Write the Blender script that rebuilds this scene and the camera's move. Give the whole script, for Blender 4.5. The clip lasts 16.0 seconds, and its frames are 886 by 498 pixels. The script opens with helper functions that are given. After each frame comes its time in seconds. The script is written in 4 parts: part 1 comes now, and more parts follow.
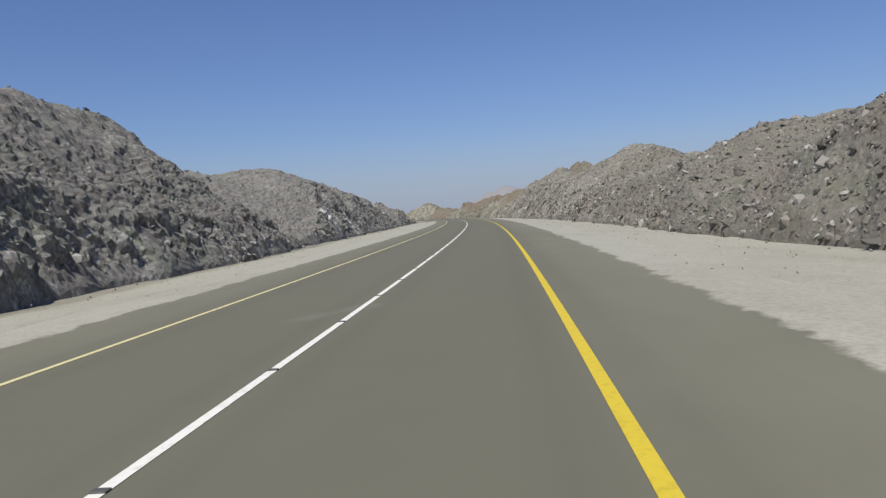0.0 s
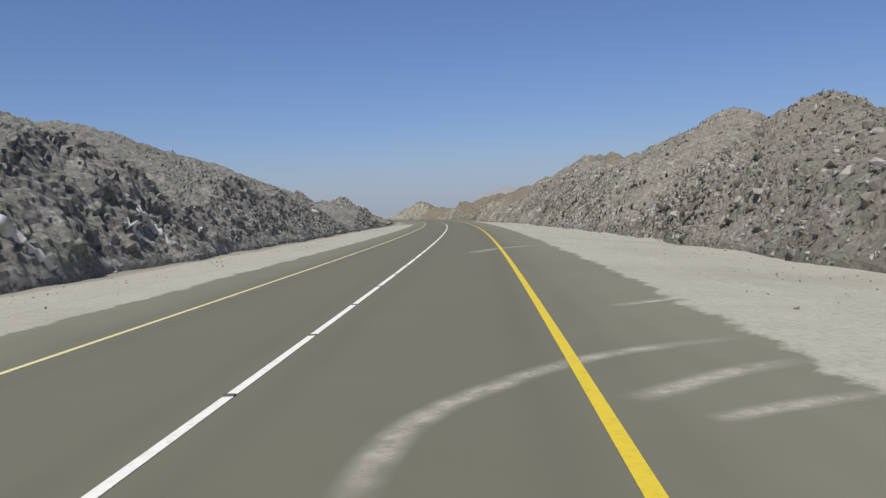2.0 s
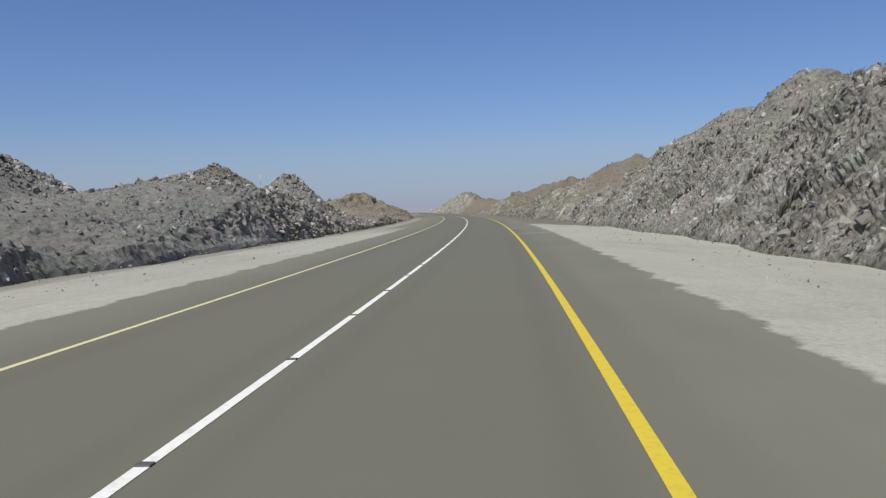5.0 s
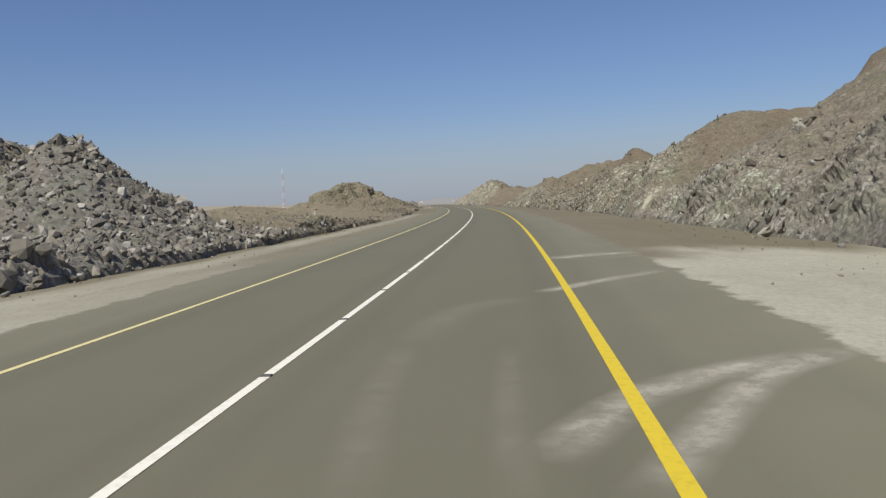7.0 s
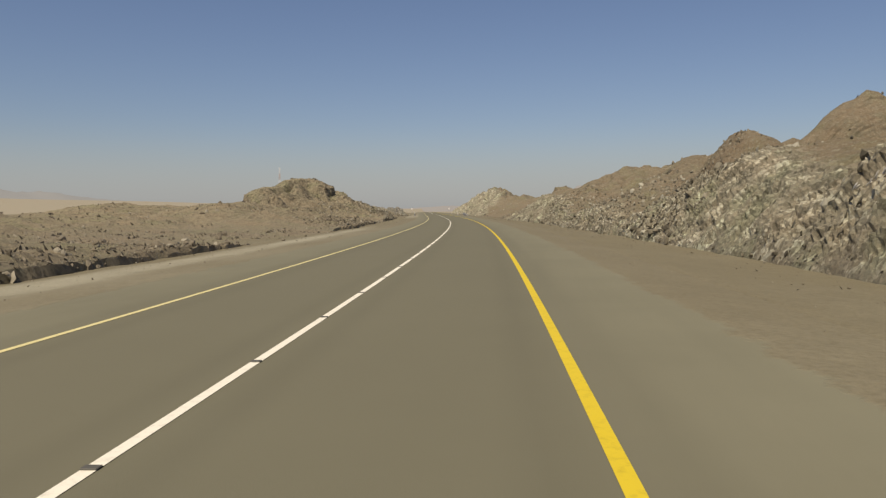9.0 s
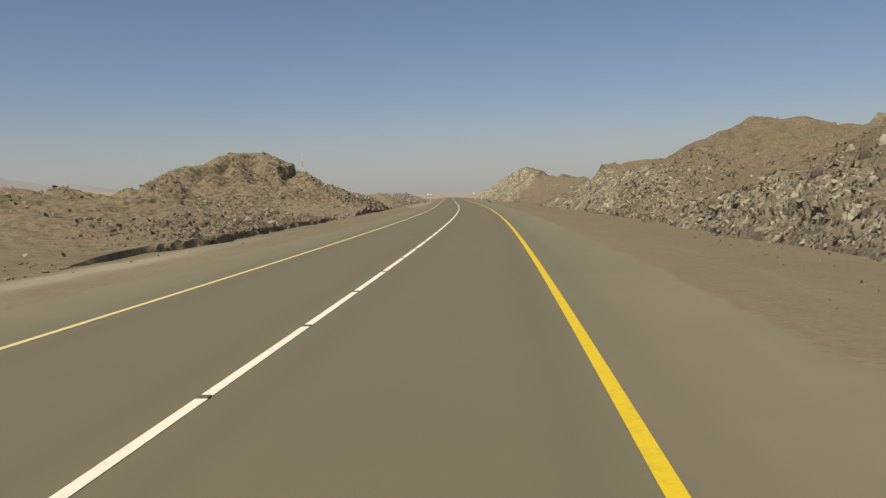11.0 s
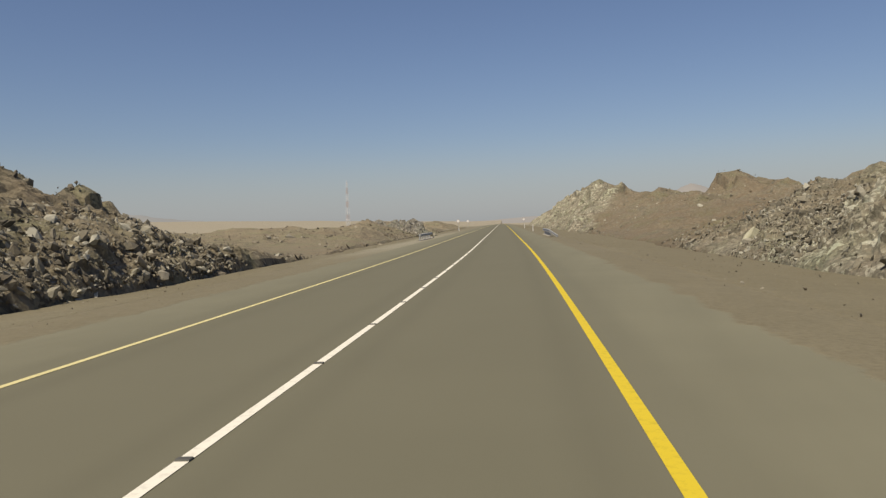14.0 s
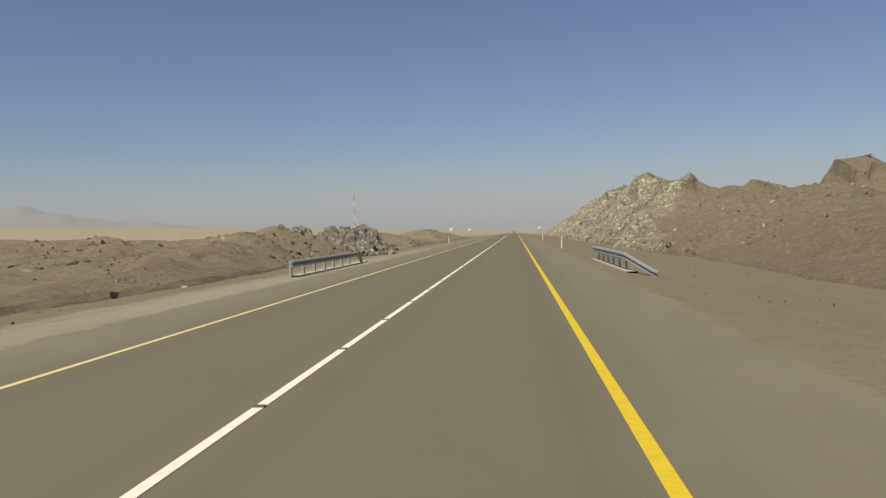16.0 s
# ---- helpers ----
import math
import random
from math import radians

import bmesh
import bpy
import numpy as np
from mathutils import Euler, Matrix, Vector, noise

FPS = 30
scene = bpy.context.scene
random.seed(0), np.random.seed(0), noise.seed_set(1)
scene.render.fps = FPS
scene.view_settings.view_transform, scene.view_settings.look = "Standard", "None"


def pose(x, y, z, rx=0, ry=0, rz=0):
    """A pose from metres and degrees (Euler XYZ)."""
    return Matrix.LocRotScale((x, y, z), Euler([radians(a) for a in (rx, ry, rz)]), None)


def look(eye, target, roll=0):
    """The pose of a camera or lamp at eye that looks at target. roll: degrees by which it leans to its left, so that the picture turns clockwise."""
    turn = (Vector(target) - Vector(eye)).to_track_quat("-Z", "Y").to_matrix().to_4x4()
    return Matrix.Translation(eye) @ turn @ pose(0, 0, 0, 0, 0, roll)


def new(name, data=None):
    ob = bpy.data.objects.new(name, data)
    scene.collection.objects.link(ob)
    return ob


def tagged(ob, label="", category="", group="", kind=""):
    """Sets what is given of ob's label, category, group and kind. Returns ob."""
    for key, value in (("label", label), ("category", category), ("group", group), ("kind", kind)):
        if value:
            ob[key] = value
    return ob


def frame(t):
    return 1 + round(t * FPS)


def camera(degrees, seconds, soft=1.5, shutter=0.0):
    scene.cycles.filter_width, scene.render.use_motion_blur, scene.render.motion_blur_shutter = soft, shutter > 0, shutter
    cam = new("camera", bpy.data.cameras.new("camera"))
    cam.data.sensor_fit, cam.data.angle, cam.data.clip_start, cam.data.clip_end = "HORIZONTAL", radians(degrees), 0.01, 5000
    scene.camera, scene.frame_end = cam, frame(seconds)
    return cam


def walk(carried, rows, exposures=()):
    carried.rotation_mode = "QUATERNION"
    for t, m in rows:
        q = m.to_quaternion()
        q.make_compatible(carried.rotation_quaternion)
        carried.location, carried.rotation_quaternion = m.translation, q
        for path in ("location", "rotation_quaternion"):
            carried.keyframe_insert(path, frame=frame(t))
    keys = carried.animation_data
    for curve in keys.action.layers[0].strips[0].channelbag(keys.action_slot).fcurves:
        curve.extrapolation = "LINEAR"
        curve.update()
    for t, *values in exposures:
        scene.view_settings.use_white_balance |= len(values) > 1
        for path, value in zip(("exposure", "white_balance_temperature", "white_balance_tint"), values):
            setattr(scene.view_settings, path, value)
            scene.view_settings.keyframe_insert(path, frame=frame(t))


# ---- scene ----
cam = camera(60.85, 16.0, 1.35)
PATH = [
    (0.0, 2.980, 2.038, 1.807, 87.67, 3.72, 0.35),
    (0.5, 4.021, 16.465, 1.961, 86.18, 3.43, -0.03),
    (1.0, 4.862, 30.681, 2.065, 86.66, 1.45, -0.50),
    (1.5, 5.686, 44.929, 2.186, 85.50, 0.23, 0.11),
    (2.0, 6.438, 59.285, 2.253, 87.63, 2.04, 0.30),
    (2.5, 7.139, 73.405, 2.314, 86.46, 1.80, 1.60),
    (3.0, 7.736, 87.556, 2.405, 87.02, 1.21, 2.20),
    (3.5, 8.248, 101.680, 2.492, 87.67, 2.99, 2.45),
    (4.0, 8.661, 115.603, 2.566, 87.12, 2.34, 3.54),
    (6.5, 9.074, 184.274, 2.864, 87.29, 1.26, 4.68),
    (7.0, 8.791, 197.584, 2.910, 86.57, 2.96, 6.65),
    (7.5, 8.534, 210.777, 2.958, 86.76, 1.14, 6.14),
    (8.0, 8.076, 223.967, 3.013, 87.14, 0.89, 7.20),
    (8.5, 7.581, 236.819, 3.060, 87.28, 0.27, 6.73),
    (11.0, 3.530, 299.351, 3.210, 86.06, 1.48, 9.13),
    (11.5, 2.404, 312.134, 3.241, 87.41, 1.49, 9.54),
    (12.0, 1.144, 324.903, 3.258, 85.49, 1.29, 7.74),
    (12.5, -0.155, 337.588, 3.289, 86.26, 1.99, 7.77),
    (13.0, -1.564, 350.387, 3.326, 85.81, 1.24, 9.25),
    (13.5, -3.067, 363.169, 3.358, 87.94, 1.06, 11.75),
    (14.0, -4.598, 375.717, 3.382, 88.20, 2.06, 13.13),
    (14.5, -6.208, 388.115, 3.394, 88.45, 1.43, 12.78),
    (15.0, -7.895, 400.671, 3.464, 88.34, 1.06, 12.41),
    (15.5, -9.691, 413.115, 3.478, 88.86, 1.84, 13.49),
    (16.0, -11.483, 425.477, 3.490, 88.86, 1.62, 14.09),
]
EXPOSURES = [(0.0, 0.05, 6250, 10), (1.0, 0.05, 6200, 10), (1.5, 0.05, 6350, 9), (2.5, 0.05, 6150, 9), (3.5, 0.05, 5800, 9), (4.2, 0.05, 5950, 9), (6.5, 0.05, 6450, 8), (7.0, 0.05, 6700, 7), (7.5, 0.05, 7150, 8), (8.5, 0.03, 8050, 8), (11.0, 0.05, 8500, 8), (12.5, 0.05, 8500, 8), (13.5, 0.05, 8050, 7), (14.5, 0.06, 7900, 6.5), (16.0, 0.07, 8050, 7)]
walk(cam, [(t, pose(x, y, z, rx, ry, rz)) for t, x, y, z, rx, ry, rz in PATH], EXPOSURES)

# ---- light: clear hazy desert sky and a high sun behind and to the left ----
SUN_ELEVATION, SUN_AZIMUTH = 54.0, 197.0  # degrees; azimuth clockwise from +y
world = bpy.data.worlds.new("sky")
scene.world = world
world.use_nodes = True
wn = world.node_tree
sky = wn.nodes.new("ShaderNodeTexSky")
sky.sky_type = "NISHITA"
sky.sun_disc = False
sky.sun_elevation = radians(SUN_ELEVATION)
sky.sun_rotation = radians(SUN_AZIMUTH)
sky.air_density, sky.dust_density, sky.ozone_density = 1.09, 0.72, 6.0
tint = wn.nodes.new("ShaderNodeMix")
tint.data_type, tint.blend_type = "RGBA", "MULTIPLY"
tint.inputs[0].default_value = 1.0
tint.inputs[7].default_value = (0.88, 0.865, 1.04, 1)
wn.links.new(sky.outputs[0], tint.inputs[6])
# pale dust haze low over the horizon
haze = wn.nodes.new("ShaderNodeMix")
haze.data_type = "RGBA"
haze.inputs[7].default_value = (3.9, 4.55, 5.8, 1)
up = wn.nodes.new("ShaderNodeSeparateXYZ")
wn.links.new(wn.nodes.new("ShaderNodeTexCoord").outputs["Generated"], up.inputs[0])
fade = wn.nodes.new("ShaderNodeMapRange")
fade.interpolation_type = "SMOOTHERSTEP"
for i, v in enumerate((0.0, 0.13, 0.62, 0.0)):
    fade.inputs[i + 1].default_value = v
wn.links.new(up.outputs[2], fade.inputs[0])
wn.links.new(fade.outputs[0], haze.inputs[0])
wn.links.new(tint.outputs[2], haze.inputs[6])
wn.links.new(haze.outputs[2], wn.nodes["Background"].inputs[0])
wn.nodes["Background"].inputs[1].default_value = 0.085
sun_data = bpy.data.lights.new("sun", "SUN")
sun_data.energy, sun_data.angle, sun_data.color = 4.6, radians(0.6), (1.0, 0.945, 0.85)
sun = new("sun", sun_data)
az, elv = radians(SUN_AZIMUTH), radians(SUN_ELEVATION)
sun_from = Vector((math.sin(az) * math.cos(elv), math.cos(az) * math.cos(elv), math.sin(elv)))
sun.matrix_world = look(sun_from * 200.0, (0, 0, 0))

# ---- road alignment: x and z of the centre line over y ----
LINE_X = (14.5645, -25.0501, 3.2489, -38.1233, 32.0066, -0.0068)
LINE_Z = (1.0533, -1.5089, -0.6872, 2.8163, 0.0641)
CROSS_FALL = (0.0226, -0.0168)
CURVE_END = 432.0
SPAN = 420.0
LANE = 3.65
EDGE_LEFT, EDGE_RIGHT = -6.1, 6.05


def line_x(s):
    c = np.clip(s, 0.0, CURVE_END)
    return np.polyval(LINE_X, c / SPAN) + np.polyval(np.polyder(LINE_X), c / SPAN) / SPAN * (s - c)


def line_slope(s):
    return np.polyval(np.polyder(LINE_X), np.clip(s, 0.0, CURVE_END) / SPAN) / SPAN


def line_z(s):
    c = np.clip(s, 0.0, CURVE_END)
    d = np.clip(s - c, -400.0, 250.0)
    return np.polyval(LINE_Z, c / SPAN) + np.polyval(np.polyder(LINE_Z), c / SPAN) / SPAN * d


def base_z(s, q):
    fall = CROSS_FALL[0] + CROSS_FALL[1] * np.clip(s, 0, CURVE_END) / SPAN
    verge = np.where(np.asarray(q) < 0, 0.35 * np.clip((-q - 6.4) / 7, 0, 1), 0.6 * np.clip((q - 6.4) / 7.5, 0, 1))
    return line_z(s) + fall * np.clip(q, -6.3, 6.3) - verge


def toe_left(s):
    return np.interp(s, [25, 80, 170, 230, 300], [12.6, 14.5, 14.5, 12.0, 11.3])


def toe_right(s):
    return np.interp(s, [130, 230], [14.8, 14.2])


def plan(s, q):
    d = line_slope(s)
    n = np.sqrt(1 + d * d)
    return line_x(s) + q / n, s - q * d / n


def station(x, y):
    s = np.array(y, float)
    for _ in range(6):
        d = line_slope(s)
        s = s + ((x - line_x(s)) * d + y - s) / (1 + d * d)
    d = line_slope(s)
    return s, ((x - line_x(s)) - (y - s) * d) / np.sqrt(1 + d * d)


# ---- numeric noise ----
def hashed(i, j, k, seed):
    h = (i.astype(np.int64) * 374761393 + j.astype(np.int64) * 668265263 + k.astype(np.int64) * 2147483647 + seed * 974634777) & 0xFFFFFFFF
    h = ((h ^ (h >> 13)) * 1274126177) & 0xFFFFFFFF
    h = ((h ^ (h >> 15)) * 2246822519) & 0xFFFFFFFF
    return ((h ^ (h >> 16)) & 0xFFFFFF) / float(0x1000000)


def value_noise(x, y, z, seed=0):
    i, j, k = np.floor(x), np.floor(y), np.floor(z)
    u, v, w = [a * a * (3 - 2 * a) for a in (x - i, y - j, z - k)]
    out = 0.0
    for di in (0, 1):
        for dj in (0, 1):
            for dk in (0, 1):
                out = out + hashed(i + di, j + dj, k + dk, seed) * (u if di else 1 - u) * (v if dj else 1 - v) * (w if dk else 1 - w)
    return out * 2 - 1


def fbm(x, y, z, seed=0, octaves=4):
    out, a = 0.0, 1.0
    for o in range(octaves):
        out = out + a * value_noise(x * 2 ** o, y * 2 ** o, z * 2 ** o, seed + o)
        a *= 0.5
    return out


def blocks(x, y, z, seed=0):
    """Nearest random cell: its own random value, the gap to the next cell and the cell's own tilted plane."""
    i, j, k = np.floor(x), np.floor(y), np.floor(z)
    best, second, val, lean = np.full(x.shape, 9.0), np.full(x.shape, 9.0), np.zeros(x.shape), np.zeros(x.shape)
    for di in (-1, 0, 1):
        for dj in (-1, 0, 1):
            for dk in (-1, 0, 1):
                a, b, c = i + di, j + dj, k + dk
                px, py, pz = a + hashed(a, b, c, seed) - x, b + hashed(a, b, c, seed + 11) - y, c + hashed(a, b, c, seed + 23) - z
                d = px * px + py * py + pz * pz
                near = d < best
                second = np.where(near, best, np.minimum(second, d))
                r = hashed(a, b, c, seed + 37)
                val = np.where(near, r, val)
                lean = np.where(near, (r * 7.13 % 1 - 0.5) * px + (r * 31.7 % 1 - 0.5) * py + (r * 101.3 % 1 - 0.5) * pz, lean)
                best = np.where(near, d, best)
    return val, np.sqrt(second) - np.sqrt(best), lean


def smooth(x, a, b):
    t = np.clip((x - a) / (b - a), 0, 1)
    return t * t * (3 - 2 * t)


# ---- materials ----
class Mat:
    def __init__(self, name, rough=0.9):
        self.m = bpy.data.materials.new(name)
        self.m.use_nodes = True
        self.t = self.m.node_tree
        self.b = self.t.nodes["Principled BSDF"]
        self.b.inputs["Roughness"].default_value = rough
        self.b.inputs["Specular IOR Level"].default_value = 0.25

    def node(self, kind, **inputs):
        n = self.t.nodes.new(kind)
        for k, v in inputs.items():
            self.put(n.inputs[k.replace("_", " ")], v)
        return n

    def put(self, socket, v):
        if isinstance(v, bpy.types.NodeSocket):
            self.t.links.new(v, socket)
        else:
            socket.default_value = v

    def place(self, scale=(1, 1, 1), turn=(0, 0, 0)):
        g = self.node("ShaderNodeNewGeometry")
        v = g.outputs["Position"]
        if any(turn):
            v = self.node("ShaderNodeMapping", Vector=v, Rotation=[radians(a) for a in turn]).outputs[0]
        return self.node("ShaderNodeMapping", Vector=v, Scale=scale).outputs[0]

    def noise(self, scale, vec=None, detail=4.0, rough=0.6, distort=0.0):
        n = self.node("ShaderNodeTexNoise", Scale=scale, Detail=detail, Roughness=rough, Distortion=distort)
        self.put(n.inputs["Vector"], vec if vec is not None else self.place())
        return n.outputs["Fac"]

    def ramp(self, fac, stops):
        n = self.node("ShaderNodeValToRGB", Fac=fac)
        e = n.color_ramp.elements
        while len(e) < len(stops):
            e.new(0.5)
        for el, (p, c) in zip(e, stops):
            el.position = p
            el.color = (*c, 1) if not isinstance(c, float) else (c, c, c, 1)
        return n.outputs["Color"]

    def mix(self, fac, a, b, how="MIX"):
        n = self.t.nodes.new("ShaderNodeMix")
        n.data_type, n.blend_type = "RGBA", how
        for s, v in zip((n.inputs[0], n.inputs[6], n.inputs[7]), (fac, a, b)):
            self.put(s, (*v, 1) if isinstance(v, tuple) and len(v) == 3 else v)
        return n.outputs[2]

    def math(self, op, a, b=0.0):
        n = self.t.nodes.new("ShaderNodeMath")
        n.operation = op
        self.put(n.inputs[0], a), self.put(n.inputs[1], b)
        return n.outputs[0]

    def attr(self, name):
        n = self.t.nodes.new("ShaderNodeAttribute")
        n.attribute_name = name
        return n.outputs["Fac"]

    def bump(self, height, strength=0.5, distance=0.05):
        n = self.node("ShaderNodeBump", Height=height, Strength=strength, Distance=distance)
        self.put(self.b.inputs["Normal"], n.outputs[0])

    def colour(self, c):
        self.put(self.b.inputs["Base Color"], (*c, 1) if isinstance(c, tuple) else c)
        return self


def plain(name, c, rough=0.6, metal=0.0, wear=0.12):
    m = Mat(name, rough)
    n = m.noise(6.0, detail=5)
    m.colour(m.mix(n, tuple(v * (1 - wear) for v in c), tuple(min(1, v * (1 + wear)) for v in c)))
    m.b.inputs["Metallic"].default_value = metal
    return m.m


def rock_material(name, near, far):
    """Broken bedded rock in two districts (dark, mid, pale, soil, where pale begins), blended by the zone attribute;
    every block has a tone of its own, loose soil lies where the surface is natural."""
    m = Mat(name, 0.92)
    bed = m.place((1.0, 0.5, 1.15), (40, 0, 0))
    warp = m.node("ShaderNodeTexNoise", Scale=1.1, Detail=3.0)
    m.put(warp.inputs["Vector"], m.place())
    bent = m.mix(0.22, bed, warp.outputs["Color"], "ADD")
    tones = []
    for scale, vec in ((0.85, bent), (2.4, bent), (6.5, m.place())):
        v = m.node("ShaderNodeTexVoronoi", Scale=scale, Randomness=1.0)
        m.put(v.inputs["Vector"], vec)
        tones.append(m.node("ShaderNodeSeparateColor", Color=v.outputs["Color"]).outputs[0])
    big, lump, chip = tones
    streaks = m.math("ADD", m.math("MULTIPLY", m.noise(0.16, bed, 4, 0.6), 0.45), m.math("MULTIPLY", m.noise(1.0, m.place((0.5, 0.22, 1.9), (40, 0, 0)), 5, 0.65, 0.6), 0.55))
    earthy = m.noise(0.21, None, 5, 0.65, 0.5)
    weathered = m.noise(0.45, None, 6, 0.65, 0.4)
    c = m.noise(2.5, None, 5, 0.7)
    f = m.noise(9.0, None, 6, 0.75)
    pick = m.math("ADD", m.math("MULTIPLY", big, 0.2), m.math("ADD", m.math("MULTIPLY", lump, 0.28), m.math("ADD", m.math("MULTIPLY", chip, 0.16), m.math("MULTIPLY", streaks, 0.56))))
    kinds = []
    for dark, mid, pale, soil, start in (near, far):
        brown = tuple(0.5 * u + 0.5 * v for u, v in zip(mid, soil))
        body = m.ramp(pick, [(0.4, dark), (0.56, mid), (start + 0.14, brown), (start + 0.3, pale)])
        body = m.mix(m.ramp(earthy, [(0.44, 0.0), (0.68, 0.55)]), body, m.mix(c, mid, soil))
        varnish = m.ramp(m.math("ADD", m.math("MULTIPLY", weathered, 0.6), m.math("MULTIPLY", lump, 0.4)), [(0.3, dark), (0.48, brown), (0.68, soil)])
        body = m.mix(m.attr("face"), varnish, body)
        loose = m.mix(c, tuple(v * 0.75 for v in soil), tuple(v * 1.2 for v in soil))
        loose = m.mix(m.math("MULTIPLY", m.ramp(chip, [(0.7, 0.0), (0.85, 0.8)]), m.ramp(weathered, [(0.38, 0.3), (0.6, 0.9)])), loose, m.mix(lump, dark, mid))
        kinds.append(m.mix(m.attr("soil"), body, loose))
    body = m.mix(m.attr("zone"), kinds[0], kinds[1])
    speck = m.ramp(m.math("ADD", m.math("MULTIPLY", chip, 0.45), m.math("MULTIPLY", f, 0.55)), [(0.22, 0.7), (0.45, 0.97), (0.6, 1.06), (0.78, 1.3)])
    speck = m.mix(m.math("MULTIPLY", m.attr("soil"), 0.5), speck, (1.0, 1.0, 1.0))
    body = m.mix(1.0, body, speck, "MULTIPLY")
    hue = m.ramp(m.noise(0.3, None, 4, 0.6), [(0.34, (1.03, 0.985, 0.97)), (0.5, (1.0, 1.0, 1.0)), (0.66, (0.95, 1.02, 0.93))])
    m.colour(m.mix(1.0, body, hue, "MULTIPLY"))
    relief = m.math("ADD", m.math("MULTIPLY", lump, 0.7), m.math("ADD", m.math("MULTIPLY", chip, 0.6), f))
    m.bump(m.math("ADD", relief, m.math("MULTIPLY", m.noise(26.0, None, 4, 0.7), 0.6)), 0.85, 0.12)
    return m.m


def stone_material(name, tones):
    m = Mat(name, 0.9)
    g = m.node("ShaderNodeNewGeometry")
    o = m.node("ShaderNodeObjectInfo")
    r = m.math("FRACT", m.math("ADD", g.outputs["Random Per Island"], o.outputs["Random"]))
    n = len(tones)
    c = m.ramp(r, [((i + 0.5) / n, t) for i, t in enumerate(tones)])
    f = m.noise(5.0, None, 5, 0.7)
    m.colour(m.mix(f, m.mix(1.0, c, (0.65, 0.65, 0.65), "MULTIPLY"), m.mix(1.0, c, (1.25, 1.25, 1.25), "MULTIPLY")))
    m.bump(m.noise(14.0, None, 4, 0.7), 0.6, 0.05)
    return m.m


GREY_ROCK = ((0.14, 0.136, 0.124), (0.25, 0.241, 0.219), (0.43, 0.42, 0.39), (0.212, 0.199, 0.169), 0.56)
SCREE = ((0.165, 0.154, 0.132), (0.272, 0.252, 0.214), (0.46, 0.445, 0.41), (0.232, 0.212, 0.168), 0.54)
BROWN_ROCK = ((0.1, 0.088, 0.066), (0.19, 0.167, 0.124), (0.34, 0.312, 0.245), (0.25, 0.215, 0.152), 0.58)
PALE_ROCK = ((0.14, 0.13, 0.1), (0.255, 0.24, 0.187), (0.47, 0.46, 0.375), (0.192, 0.154, 0.107), 0.5)
ROCK_LEFT = rock_material("grey_to_brown_bedded_rock", GREY_ROCK, BROWN_ROCK)
ROCK_RIGHT = rock_material("scree_to_pale_bedded_rock", SCREE, PALE_ROCK)
STONE_GREY = stone_material("grey_stone", [(0.13, 0.125, 0.115), (0.2, 0.191, 0.173), (0.24, 0.229, 0.207), (0.165, 0.157, 0.142), (0.22, 0.203, 0.17), (0.36, 0.35, 0.322)])
STONE_BROWN = stone_material("brown_stone", [(0.085, 0.075, 0.06), (0.16, 0.138, 0.108), (0.2, 0.175, 0.136), (0.13, 0.112, 0.086), (0.18, 0.152, 0.114), (0.3, 0.275, 0.225)])
STONE_PALE = stone_material("pale_stone", [(0.12, 0.11, 0.088), (0.21, 0.192, 0.152), (0.26, 0.243, 0.195), (0.17, 0.15, 0.113), (0.3, 0.284, 0.232), (0.42, 0.402, 0.342)])


STONE_MIXED = stone_material("mixed_stone", [(0.1, 0.09, 0.072), (0.18, 0.162, 0.126), (0.22, 0.2, 0.157), (0.15, 0.131, 0.099), (0.26, 0.24, 0.192), (0.36, 0.345, 0.29)])
STONE_SCREE = stone_material("scree_stone", [(0.125, 0.116, 0.1), (0.21, 0.192, 0.16), (0.165, 0.152, 0.129), (0.26, 0.236, 0.196), (0.17, 0.15, 0.125), (0.38, 0.36, 0.32)])


def soil_colour(m):
    """Pale blown sand, brown stony soil and tan plain, by the pale and far attributes."""
    big, mid, fine = m.noise(0.12, None, 5, 0.6), m.noise(1.3, None, 5, 0.65), m.noise(9.0, None, 5, 0.75)
    sand = m.mix(mid, (0.325, 0.312, 0.25), (0.455, 0.436, 0.352))
    brown = m.mix(mid, (0.148, 0.13, 0.088), (0.21, 0.186, 0.127))
    # tan soil of the far plain, its tone paled for distance haze
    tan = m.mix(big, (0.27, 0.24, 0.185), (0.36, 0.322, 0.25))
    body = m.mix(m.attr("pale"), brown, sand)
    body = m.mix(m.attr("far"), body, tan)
    body = m.mix(m.ramp(fine, [(0.38, 0.6), (0.56, 0.0)]), body, m.mix(1.0, body, (0.68, 0.67, 0.65), "MULTIPLY"))
    return body, m.math("ADD", fine, mid)


m = Mat("worn_asphalt", 0.85)
uv = m.node("ShaderNodeUVMap").outputs[0]
sep = m.node("ShaderNodeSeparateXYZ", Vector=uv)
lane_pos = m.math("PINGPONG", m.math("ADD", sep.outputs[0], 0.0), LANE / 2)
track = m.ramp(lane_pos, [(0.15, 0.0), (0.5, 1.0), (0.85, 0.0)])
blot = m.noise(0.35, None, 4, 0.6)
grit = m.noise(60.0, None, 3, 0.8)
long_streak = m.noise(1.0, m.place((1.4, 0.05, 1.0)), 4, 0.6)
tone = m.mix(blot, (0.133, 0.127, 0.09), (0.155, 0.148, 0.105))
tone = m.mix(m.math("MULTIPLY", long_streak, 0.5), tone, (0.153, 0.146, 0.103))
tone = m.mix(m.math("MULTIPLY", grit, 0.25), tone, (0.085, 0.081, 0.06))
